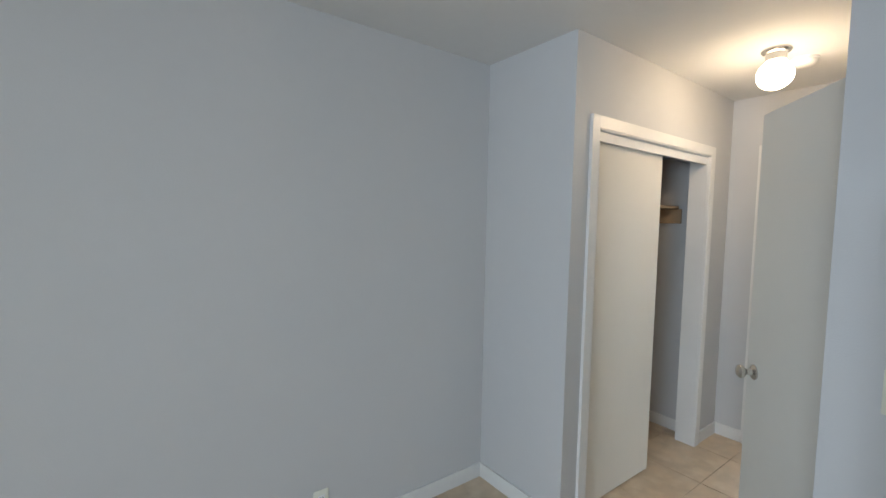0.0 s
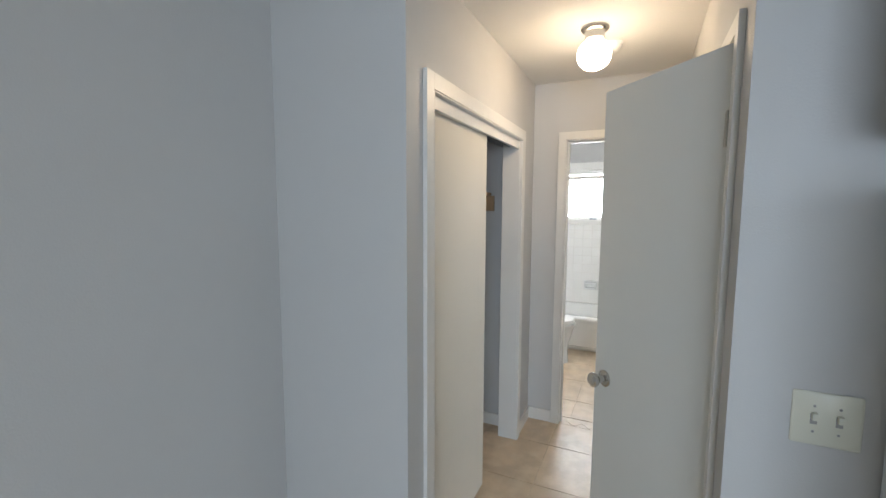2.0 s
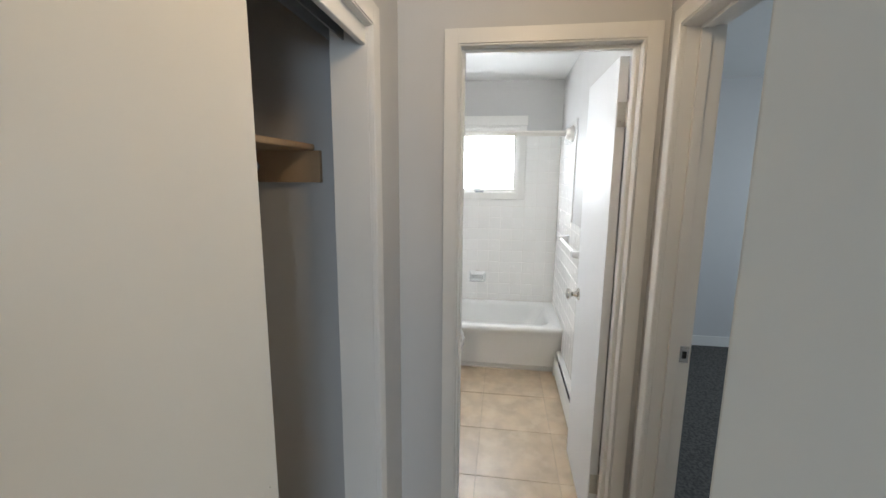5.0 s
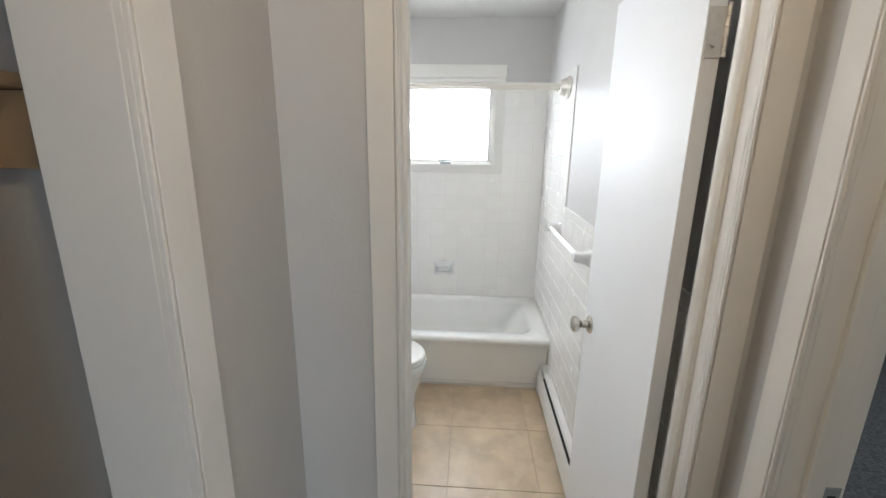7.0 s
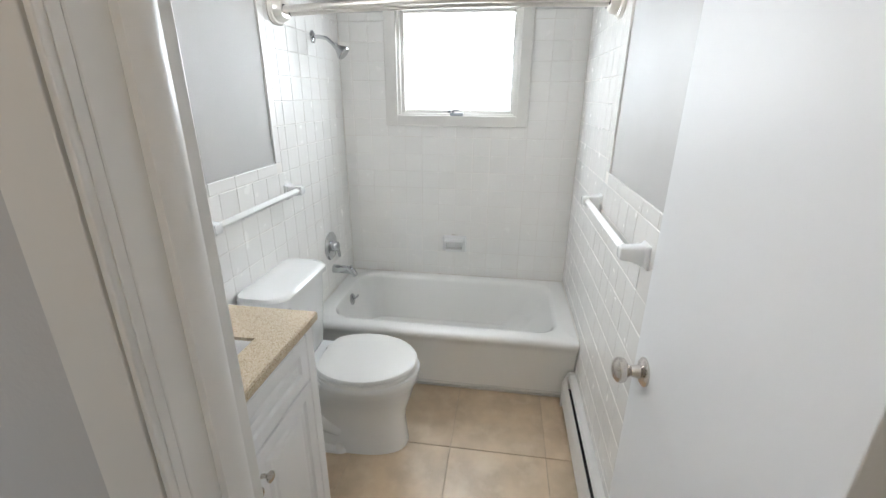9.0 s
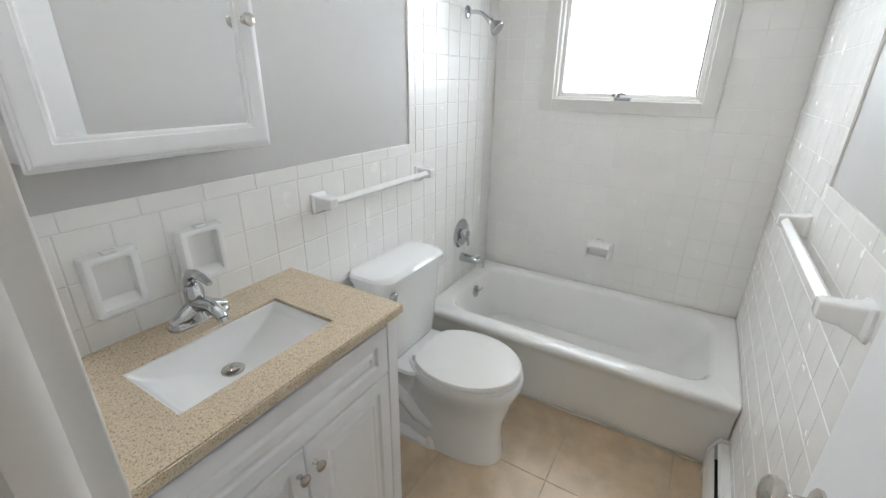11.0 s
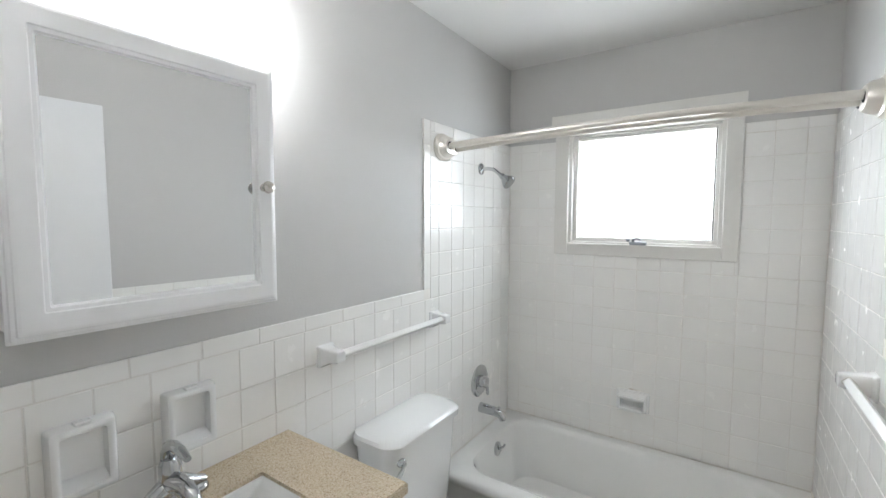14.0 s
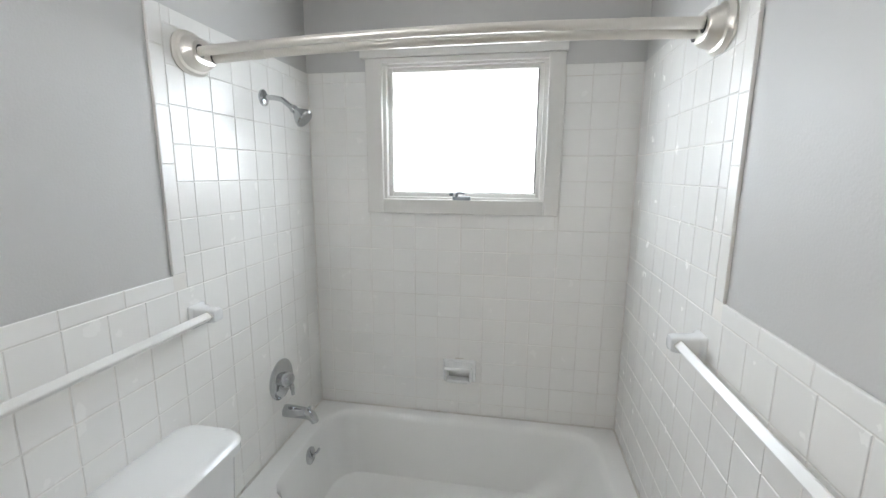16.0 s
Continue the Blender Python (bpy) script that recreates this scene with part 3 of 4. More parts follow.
for x0, x1, y0, y1, z, r in ((TX0 + 0.075, TX1 - 0.045, TY0 + 0.075, TY1 - 0.075, TZ + 0.001, 0.12), (TX0 + 0.088, TX1 - 0.055, TY0 + 0.090, TY1 - 0.086, TZ - 0.006, 0.12), (TX0 + 0.098, TX1 - 0.064, TY0 + 0.105, TY1 - 0.094, TZ - 0.03, 0.12),
                             (TX0 + 0.115, TX1 - 0.080, TY0 + 0.20, TY1 - 0.115, 0.18, 0.12), (TX0 + 0.135, TX1 - 0.10, TY0 + 0.27, TY1 - 0.135, 0.085, 0.12), (TX0 + 0.175, TX1 - 0.14, TY0 + 0.33, TY1 - 0.175, 0.055, 0.11), (TX0 + 0.23, TX1 - 0.20, TY0 + 0.42, TY1 - 0.23, 0.05, 0.08)):
    loops.append(rrect(x0, x1, y0, y1, z, r, 4))
part("shell", loft(bm, loops), ENAMEL, tub, smooth=True)
part("caulk", boxes((TX0 + 0.076, TX0 + 0.0845, TY0, TY1, 0.0, 0.010), bevel=0.002), GROUT, tub, "stained caulk line at the floor")
part("wall_caulk", boxes((XE - 0.006, XE - 0.0021, TY0, TY1, TZ - 0.001, TZ + 0.006), (TX0 + 0.02, XE - 0.0062, TY1 - 0.003, TY1 + 0.002, TZ - 0.001, TZ + 0.006), (TX0 + 0.02, XE - 0.0062, TY0 - 0.002, TY0 + 0.003, TZ - 0.001, TZ + 0.006), bevel=0.001), CAULK, tub, "stained caulk along the wall tile")
ov = part("overflow_plate", turnedb((7.275, TY1 - 0.100, 0.322), (0, -1, 0.12), [(0, 0.036), (0.004, 0.036), (0.008, 0.030), (0.011, 0.012), (0.0115, 0.001)], 28), CHROME, tub, "chrome overflow plate with a lever", smooth=True)
part("lever", tubeb([(7.275, TY1 - 0.112, 0.322), (7.285, TY1 - 0.128, 0.334), (7.295, TY1 - 0.135, 0.348)], [0.006, 0.005, 0.006], 10), CHROME, ov, smooth=True)

# ---------------------------------------------------------------- shower fittings
va = thing("shower_valve", (7.257, YN, 0.675), "round chrome shower valve plate with a lever handle", "shower valve")
part("plate", turnedb((7.257, YN, 0.675), (0, -1, 0), [(0, 0.084), (0.004, 0.084), (0.009, 0.078), (0.012, 0.060), (0.014, 0.034)], 40), CHROME, va, smooth=True)
hd = part("handle", turnedb((7.257, YN - 0.013, 0.675), (0, -1, 0), [(0, 0.032), (0.02, 0.030), (0.034, 0.026), (0.040, 0.014), (0.041, 0.001)], 28), CHROME, va, smooth=True)
part("lever", tubeb([(7.257, YN - 0.042, 0.67), (7.255, YN - 0.050, 0.645), (7.253, YN - 0.054, 0.612)], [0.010, 0.009, 0.007], 12), CHROME, va, smooth=True)
sp = thing("tub_spout", (7.275, YN, 0.52), "chrome bathtub spout on the tiled wall", "tub spout")
part("body", tubeb([(7.275, YN, 0.522), (7.275, YN - 0.03, 0.522), (7.275, YN - 0.09, 0.520), (7.275, YN - 0.118, 0.512), (7.275, YN - 0.130, 0.496), (7.275, YN - 0.133, 0.484)], [0.027, 0.026, 0.024, 0.022, 0.018, 0.016], 20), CHROME, sp, smooth=True)
part("diverter", turnedb((7.275, YN - 0.112, 0.530), (0, 0, 1), [(0, 0.004), (0.012, 0.004), (0.014, 0.008), (0.020, 0.008), (0.022, 0.004)], 12), CHROME, sp, smooth=True)
sh = thing("shower_fixture", (7.26, YN, 1.79), "small chrome shower head on a bent arm", "shower head")
part("flange", turnedb((7.26, YN, 1.792), (0, -1, 0), [(0, 0.030), (0.004, 0.029), (0.010, 0.020), (0.012, 0.012)], 24), CHROME, sh, smooth=True)
part("arm", tubeb([(7.26, YN, 1.792), (7.26, YN - 0.04, 1.792), (7.26, YN - 0.075, 1.784), (7.26, YN - 0.115, 1.752)], 0.0095, 14), CHROME, sh, smooth=True)
part("head", turnedb((7.26, YN - 0.112, 1.756), (0, -0.75, -0.66), [(0, 0.012), (0.010, 0.016), (0.018, 0.014), (0.026, 0.018), (0.052, 0.034), (0.064, 0.036), (0.069, 0.032), (0.070, 0.001)], 28), CHROME, sh, smooth=True)

rodt = thing("shower_rod", (6.93, 1.12, 1.86), "double satin nickel shower curtain rod across the bathtub", "shower rod")
for xl, xr, zl, zr, bow in ((6.885, 6.925, 1.850, 1.872, 0.040), (6.945, 6.970, 1.846, 1.864, 0.030)):
    pts = []
    for i in range(29):
        u = i / 28
        pts.append((xl + (xr - xl) * u - bow * 4 * u * (1 - u), YN - 0.030 + (YS + 0.060 - YN) * u, zl + (zr - zl) * u + 0.006 * 4 * u * (1 - u)))
    tb = part("rod_tube", tubeb(pts, 0.0120, 14), PEARL, rodt, smooth=True)
    for a, e in ((0, 4), (24, 28)):
        part("sleeve", tubeb(pts[a:e + 1], 0.0136, 14), PEARL, tb, "end sleeve of the tube", smooth=True)
for y, s, cx, cz in ((YN, -1, 6.908, 1.852), (YS, 1, 6.945, 1.866)):
    bm = bmesh.new()
    rows = []
    for dd, w, h in ((0, 0.072, 0.058), (0.006, 0.074, 0.060), (0.010, 0.069, 0.055), (0.016, 0.067, 0.053), (0.020, 0.061, 0.046), (0.040, 0.056, 0.040), (0.050, 0.050, 0.032), (0.052, 0.040, 0.022)):
        rows.append([(px, y + s * dd, pz) for px, pz, _ in oval(cx, cz, 0, w, h, 32, 2.4)])
    fg = part("flange", loft(bm, rows), PEARL, rodt, "stepped satin nickel wall flange", smooth=True)
    for x, z in ((cx - 0.022, cz + 0.001), (cx + 0.034, cz - 0.003)):
        # solid dark disc; its colour gives the shade of a hollow
        part("socket", turnedb((x, y + s * 0.046, z), (0, s, 0), [(0, 0.018), (0.0075, 0.017), (0.0080, 0.014)], 20), DARK, fg, "dark disc for the shaded hollow round the tube", smooth=True)

# ---------------------------------------------------------------- towel bars and soap dishes


def towel_bar(y, s, x0, x1, z, label):
    ob = thing("towel_bar", ((x0 + x1) / 2, y, z), label, "towel bar", "ceramic towel bars")
    for x in (x0, x1):
        bm = bmesh.new()
        rows = []
        for d, w, h, dz in ((0, 0.034, 0.036, -0.004), (0.006, 0.034, 0.035, -0.004), (0.012, 0.026, 0.030, -0.004), (0.042, 0.021, 0.022, 0.001), (0.068, 0.020, 0.020, 0.002), (0.076, 0.018, 0.017, 0.002), (0.078, 0.014, 0.013, 0.002)):
            rows.append([(x + px, y + s * d, z + dz + pz) for px, pz, _ in rrect(-w, w, -h, h, 0, 0.007, 3)])
        part("post", loft(bm, rows), PORCELAIN, ob, smooth=True)
    yb, r = y + s * 0.056, 0.0135
    bar = [(yb + r * a, z + 0.002 + r * c) for a, c in ((1, 0.12), (0.12, 1), (-0.12, 1), (-1, 0.12), (-1, -0.12), (-0.12, -1), (0.12, -1), (1, -0.12))]
    part("bar", loft(bmesh.new(), [[(x, a, c) for a, c in bar] for x in (x0, x1)]), WHITEPLASTIC, ob, "square bar set on its edge")
    for x, sx in ((x0 + 0.0205, 1), (x1 - 0.0205, -1)):
        part("bar_socket", loft(bmesh.new(), [[(xx, yb + (a - yb) * 1.18, z + 0.002 + (c - z - 0.002) * 1.18) for a, c in bar] for xx in (x - sx * 0.002, x + sx * 0.0012)]), CAULK, ob, "stained joint round the bar")
    return ob


towel_bar(YN, -1, 6.225, 6.835, 1.098, "white square towel bar between ceramic posts above the toilet")
towel_bar(YS, 1, 6.215, 6.865, 1.098, "white square towel bar between ceramic posts opposite the toilet")


def soap_niche(x0, x1, z0, z1):
    """A ceramic recess frame standing proud of the wall."""
    ob = thing("soap_niche", ((x0 + x1) / 2, YN, z0), "white ceramic toothbrush recess set into the wall tile", "soap dish", "ceramic recesses")
    y = YN
    bm = bmesh.new()
    rows = []
    for d, i in ((0, 0), (0.020, 0.002), (0.027, 0.005), (0.029, 0.009), (0.0285, 0.016), (0.026, 0.019), (0.004, 0.021), (0.0025, 0.026)):
        rows.append([(a, y - d, c) for a, c, _ in rrect(x0 + i, x1 - i, z0 + i, z1 - i, 0, 0.007, 3)])
    part("frame", loft(bm, rows), PORCELAIN, ob, smooth=True)
    part("sill", loft(bmesh.new(), [[(x, y - 0.003, z0 + 0.040), (x, y - 0.0285, z0 + 0.021), (x, y - 0.0285, z0 + 0.012), (x, y - 0.003, z0 + 0.012)] for x in (x0 + 0.0195, x1 - 0.0195)]), PORCELAIN, ob)
    part("hook", boxes(((x0 + x1) / 2 - 0.014, (x0 + x1) / 2 + 0.014, y - 0.027, y - 0.006, z1 - 0.004, z1 + 0.003), bevel=0.003), PORCELAIN, ob)
    return ob


soap_niche(5.540, 5.655, 0.978, 1.130)
soap_niche(5.744, 5.862, 0.978, 1.132)

sd = thing("soap_dish", (XE, 1.13, 0.61), "white ceramic soap dish on the tile above the bathtub", "soap dish")
bm = bmesh.new()
rows = []
for d, i in ((0, 0), (0.008, 0.001), (0.014, 0.010), (0.046, 0.016), (0.050, 0.020), (0.048, 0.026), (0.018, 0.030)):
    rows.append([(XE - d, c, a) for c, a, _ in rrect(1.052 + i, 1.208 - i, 0.556 + i * 0.8, 0.662 - i * 0.8, 0, 0.009, 3)])
part("body", loft(bm, rows), PORCELAIN, sd, smooth=True)
part("tray", boxes((XE - 0.066, XE - 0.016, 1.076, 1.184, 0.572, 0.588), bevel=0.006), PORCELAIN, sd)
part("grip", boxes((XE - 0.062, XE - 0.044, 1.066, 1.194, 0.628, 0.646), bevel=0.006), PORCELAIN, sd)
part("water_stain", boxes((XE - 0.0012, XE - 0.0002, 1.110, 1.150, 0.664, 0.670)), CAULK, sd, "brown stain above the dish")

# ---------------------------------------------------------------- toilet
to = thing("toilet", (6.53, 1.5, 0), "white two-piece toilet with the lid closed", "toilet")
TC = 6.530
bm = bmesh.new()
rows = []
# pedestal and bowl: centre y, half width, half length, z
for cy, rx, ry, z, p in ((1.470, 0.116, 0.260, 0.0, 2.6), (1.470, 0.114, 0.258, 0.02, 2.6), (1.462, 0.106, 0.246, 0.06, 2.5), (1.457, 0.102, 0.236, 0.14, 2.4), (1.448, 0.106, 0.236, 0.20, 2.3), (1.432, 0.126, 0.240, 0.26, 2.2),
                         (1.415, 0.152, 0.240, 0.32, 2.15), (1.402, 0.172, 0.246, 0.365, 2.1), (1.400, 0.178, 0.248, 0.392, 2.1), (1.400, 0.176, 0.246, 0.402, 2.1)):
    rows.append(oval(TC, cy, z, rx, ry, 40, p))
part("bowl", loft(bm, rows), PORCELAIN, to, smooth=True)
bm = bmesh.new()
tube(bm, [(TC - 0.052, 1.74, 0.24), (TC - 0.066, 1.66, 0.19), (TC - 0.070, 1.58, 0.13), (TC - 0.066, 1.51, 0.10), (TC - 0.052, 1.45, 0.13)], [0.040, 0.044, 0.046, 0.044, 0.034], 16)
part("trapway", bm, PORCELAIN, to, smooth=True)
part("rear_pedestal", loft(bmesh.new(), [rrect(TC - w, TC + w, 1.46, 1.80, z, 0.04, 4) for w, z in ((0.128, 0.0), (0.128, 0.014), (0.118, 0.026), (0.098, 0.04), (0.092, 0.10))] + [rrect(TC - 0.085, TC + 0.085, 1.55, 1.80, 0.24, 0.04, 4), rrect(TC - 0.14, TC + 0.14, 1.54, 1.815, 0.34, 0.05, 4), rrect(TC - 0.165, TC + 0.165, 1.53, 1.82, 0.385, 0.05, 4), rrect(TC - 0.16, TC + 0.16, 1.535, 1.818, 0.398, 0.05, 4)]), PORCELAIN, to, smooth=True)
for s in (-1, 1):
    part("bolt_cap", turnedb((TC + s * 0.108, 1.50, 0.018), (0, 0, 1), [(0, 0.02), (0.012, 0.019), (0.026, 0.014), (0.032, 0.001)], 16), WHITEPLASTIC, to, smooth=True)


def seat_ring(z, k, cut=0.0):
    pts = []
    for i in range(44):
        a = 2 * math.pi * (i + 0.5) / 44
        x, y = 0.187 * k * math.cos(a), 0.232 * k * math.sin(a)
        if y > 0.17:
            y = 0.17 + (y - 0.17) * 0.3
        pts.append((TC + x, 1.395 + y, z))
    return pts


part("seat", loft(bmesh.new(), [seat_ring(0.403, 0.975), seat_ring(0.406, 1.0), seat_ring(0.418, 1.0), seat_ring(0.422, 0.985)]), WHITEPLASTIC, to, smooth=True)
part("lid", loft(bmesh.new(), [seat_ring(0.424, 0.985), seat_ring(0.427, 1.0), seat_ring(0.437, 1.0), seat_ring(0.444, 0.975), seat_ring(0.447, 0.90), seat_ring(0.4485, 0.5)]), WHITEPLASTIC, to, smooth=True)
for s in (-1, 1):
    part("seat_hinge", boxes((TC + s * 0.075 - 0.02, TC + s * 0.075 + 0.02, 1.565, 1.600, 0.398, 0.430), bevel=0.006), WHITEPLASTIC, to)
bm = bmesh.new()


def tank_ring(z, hw, y0, y1, r=0.05, bow=0.02):
    return [(x, y - (bow * (1 - ((x - TC) / hw) ** 2) if y < (y0 + y1) / 2 else 0), z) for x, y, z in rrect(TC - hw, TC + hw, y0, y1, z, r, 6)]


part("tank", loft(bm, [tank_ring(0.400, 0.165, 1.665, 1.815), tank_ring(0.42, 0.178, 1.655, 1.818), tank_ring(0.60, 0.196, 1.645, 1.822), tank_ring(0.757, 0.206, 1.640, 1.824)]), PORCELAIN, to, smooth=True)
part("tank_lid", loft(bmesh.new(), [tank_ring(0.758, 0.208, 1.640, 1.825, 0.05, 0.034), tank_ring(0.764, 0.219, 1.632, 1.827, 0.05, 0.036), tank_ring(0.786, 0.220, 1.631, 1.827, 0.05, 0.036), tank_ring(0.796, 0.212, 1.639, 1.824, 0.05, 0.034), tank_ring(0.799, 0.190, 1.655, 1.81, 0.04), tank_ring(0.800, 0.08, 1.70, 1.77, 0.02, 0.0)]), PORCELAIN, to, smooth=True)
fl = part("flush_lever", turnedb((6.372, 1.640, 0.722), (0, -1, 0), [(0, 0.016), (0.010, 0.016), (0.018, 0.013), (0.024, 0.006), (0.025, 0.001)], 20), CHROME, to, "chrome flush lever", smooth=True)
part("lever_arm", tubeb([(6.372, 1.618, 0.722), (6.350, 1.610, 0.716), (6.328, 1.606, 0.706), (6.316, 1.606, 0.701)], [0.008, 0.0065, 0.008, 0.009], 12), CHROME, fl, smooth=True)

# ---------------------------------------------------------------- vanity
va0, va1, vf = 5.336, 6.074, 1.390
cab = thing("vanity_cabinet", (5.71, 1.6, 0), "white painted vanity cabinet with raised panel doors", "cabinet")
part("body", boxes((va0 + 0.012, va1 - 0.012, vf + 0.020, YN - 0.002, 0.09, 0.752), (va0 + 0.012, va1 - 0.012, vf + 0.020, vf + 0.05, 0.752, 0.872), (va0 + 0.012, va0 + 0.03, vf + 0.05, YN - 0.002, 0.752, 0.872), (va1 - 0.03, va1 - 0.012, vf + 0.05, YN - 0.002, 0.752, 0.872)), CABINET, cab)
for x in (va0, va1 - 0.042):
    part("leg", boxes((x, x + 0.042, vf, vf + 0.042, 0.0, 0.873), bevel=0.003), CABINET, cab)
part("back_leg", boxes((va1 - 0.042, va1, YN - 0.045, YN - 0.003, 0.0, 0.873), bevel=0.003), CABINET, cab)
part("side_panel", boxes((va1 - 0.012, va1 - 0.004, vf + 0.043, YN - 0.046, 0.09, 0.87)), CABINET, cab)
part("rail", boxes((va0 + 0.043, va1 - 0.043, vf + 0.004, vf + 0.0195, 0.855, 0.873), bevel=0.002), CABINET, cab)
part("rail", boxes((va0 + 0.043, va1 - 0.043, vf + 0.004, vf + 0.0195, 0.095, 0.118), bevel=0.002), CABINET, cab)


def panel_front(name, x0, x1, z0, z1, label=""):
    """A raised-panel front: a flat frame, a sloped bead, a field."""
    bm = bmesh.new()
    rows = []
    for d, i in ((0.0195, 0.0), (0.003, 0.0), (0.0, 0.003), (0.0, 0.042), (0.007, 0.048), (0.008, 0.054), (0.002, 0.066), (0.004, 0.072), (0.004, 0.078), (0.0015, 0.086)):
        rows.append([(a, vf + d, c) for a, c, _ in rrect(x0 + i, x1 - i, z0 + i, z1 - i, 0, 0.002, 1)])
    return part(name, loft(bm, rows), CABINET, cab, label)


mid = 5.712
panel_front("drawer_front", va0 + 0.045, va1 - 0.045, 0.700, 0.852)
d1 = panel_front("cabinet_door", va0 + 0.045, mid - 0.002, 0.120, 0.694)
d2 = panel_front("cabinet_door", mid + 0.002, va1 - 0.045, 0.120, 0.694)
for d, x in ((d1, mid - 0.024), (d2, mid + 0.024)):
    part("knob", turnedb((x, vf, 0.628), (0, -1, 0), [(0, 0.008), (0.003, 0.006), (0.012, 0.005), (0.016, 0.010), (0.021, 0.0145), (0.026, 0.014), (0.030, 0.008), (0.031, 0.001)], 20), NICKEL, d, "brushed nickel round knob", smooth=True)

B0, B1, BY0, BY1, CT = 5.518, 5.912, 1.472, 1.700, 0.905
top = thing("worktop", (5.72, 1.6, 0.875), "beige speckled quartz vanity top with an undermount cutout", "worktop")
bm = bmesh.new()
ox0, ox1, oy0, oy1 = XW + 0.002, 6.080, 1.375, YN - 0.001
ring_o, ring_i = [(ox0, oy0), (ox1, oy0), (ox1, oy1), (ox0, oy1)], [(B0, BY0), (B1, BY0), (B1, BY1), (B0, BY1)]
loft(bm, [[(x, y, z) for x, y in r] for r, z in ((ring_i, 0.8775), (ring_o, 0.8775), (ring_o, CT), (ring_i, CT), (ring_i, 0.8775))], cap0=False, cap1=False)
bmesh.ops.remove_doubles(bm, verts=bm.verts, dist=0.0001)
part("slab", bm, QUARTZ, top)
part("bullnose", boxes((ox0, ox1 + 0.001, oy0 - 0.004, oy0 - 0.0002, 0.8790, CT - 0.002), bevel=0.001), QUARTZ, top)
bs = thing("sink_basin", (5.71, 1.59, 0.80), "white rectangular porcelain undermount sink with sloped sides", "sink")
DX, DY, DZ = 5.708, 1.612, 0.824
RIM = CT - 0.009
loops = [rrect(B0 + 0.0006, B1 - 0.0006, BY0 + 0.0006, BY1 - 0.0006, RIM - 0.012, 0.004, 4), rrect(B0 + 0.0006, B1 - 0.0006, BY0 + 0.0006, BY1 - 0.0006, RIM, 0.004, 4), rrect(B0 + 0.006, B1 - 0.006, BY0 + 0.006, BY1 - 0.006, RIM - 0.001, 0.010, 4)]
for u, z in ((0.06, 0.882), (0.12, 0.872), (0.35, 0.852), (0.62, 0.837), (0.85, 0.829), (1.0, DZ)):
    def mixv(a, c, e=1.0):
        return a + (c - a) * u ** e
    loops.append(rrect(mixv(B0 + 0.008, DX - 0.024), mixv(B1 - 0.008, DX + 0.024), mixv(BY0 + 0.008, DY - 0.024, 1.5), mixv(BY1 - 0.008, DY + 0.024, 1.5), z, 0.010 + 0.012 * u, 4))
part("bowl", loft(bmesh.new(), loops, cap0=False), PORCELAIN, bs, smooth=True)
dr = part("drain", turnedb((DX, DY, DZ + 0.0005), (0, 0, 1), [(0, 0.027), (0.003, 0.027), (0.004, 0.024), (0.0035, 0.021), (0.0005, 0.020)], 28), NICKEL, bs, "brushed nickel pop-up drain", smooth=True)
part("stopper", turnedb((DX, DY, DZ + 0.003), (0, 0, 1), [(0, 0.015), (0.006, 0.016), (0.009, 0.012), (0.010, 0.001)], 24), NICKEL, dr, smooth=True)

# dark ring that paints in the shade between drain and stopper
part("gap", turnedb((DX, DY, DZ + 0.0028), (0, 0, 1), [(0, 0.0215), (0.0004, 0.0215), (0.0006, 0.014)], 28), DARK, dr, "dark ring round the stopper", smooth=True)

fa = thing("faucet", (5.735, 1.765, CT), "chrome single lever bathroom faucet", "faucet")
FX, FY = 5.735, 1.768
part("base_plate", loft(bmesh.new(), [[(x, y, z) for x, y, _ in rrect(FX - 0.078 + i, FX + 0.078 - i, FY - 0.026 + i, FY + 0.026 - i, 0, 0.0245 - i, 6)] for z, i in ((CT, 0), (CT + 0.006, 0.0), (CT + 0.014, 0.005), (CT + 0.018, 0.014))]), CHROME, fa, smooth=True)
part("body", tubeb([(FX, FY, CT + 0.012), (FX, FY, CT + 0.030), (FX, FY + 0.001, CT + 0.055), (FX, FY + 0.003, CT + 0.085), (FX, FY + 0.004, CT + 0.098)], [0.032, 0.027, 0.024, 0.023, 0.018], 22), CHROME, fa, smooth=True)
part("spout", tubeb([(FX, FY - 0.005, CT + 0.044), (FX, FY - 0.035, CT + 0.055), (FX, FY - 0.070, CT + 0.056), (FX, FY - 0.096, CT + 0.046), (FX, FY - 0.104, CT + 0.036)], [0.024, 0.020, 0.0165, 0.0155, 0.014], 18), CHROME, fa, smooth=True)
part("aerator", turnedb((FX, FY - 0.104, CT + 0.037), (0, -0.35, -1), [(0, 0.0125), (0.010, 0.0125), (0.012, 0.010), (0.0122, 0.001)], 16), CHROME, fa, smooth=True)
part("shoulder", tubeb([(FX - 0.070, FY, CT + 0.013), (FX - 0.045, FY, CT + 0.020), (FX - 0.020, FY, CT + 0.032), (FX, FY, CT + 0.042), (FX + 0.020, FY, CT + 0.032), (FX + 0.045, FY, CT + 0.020), (FX + 0.070, FY, CT + 0.013)], [0.012, 0.017, 0.022, 0.024, 0.022, 0.017, 0.012], 16), CHROME, fa, smooth=True)
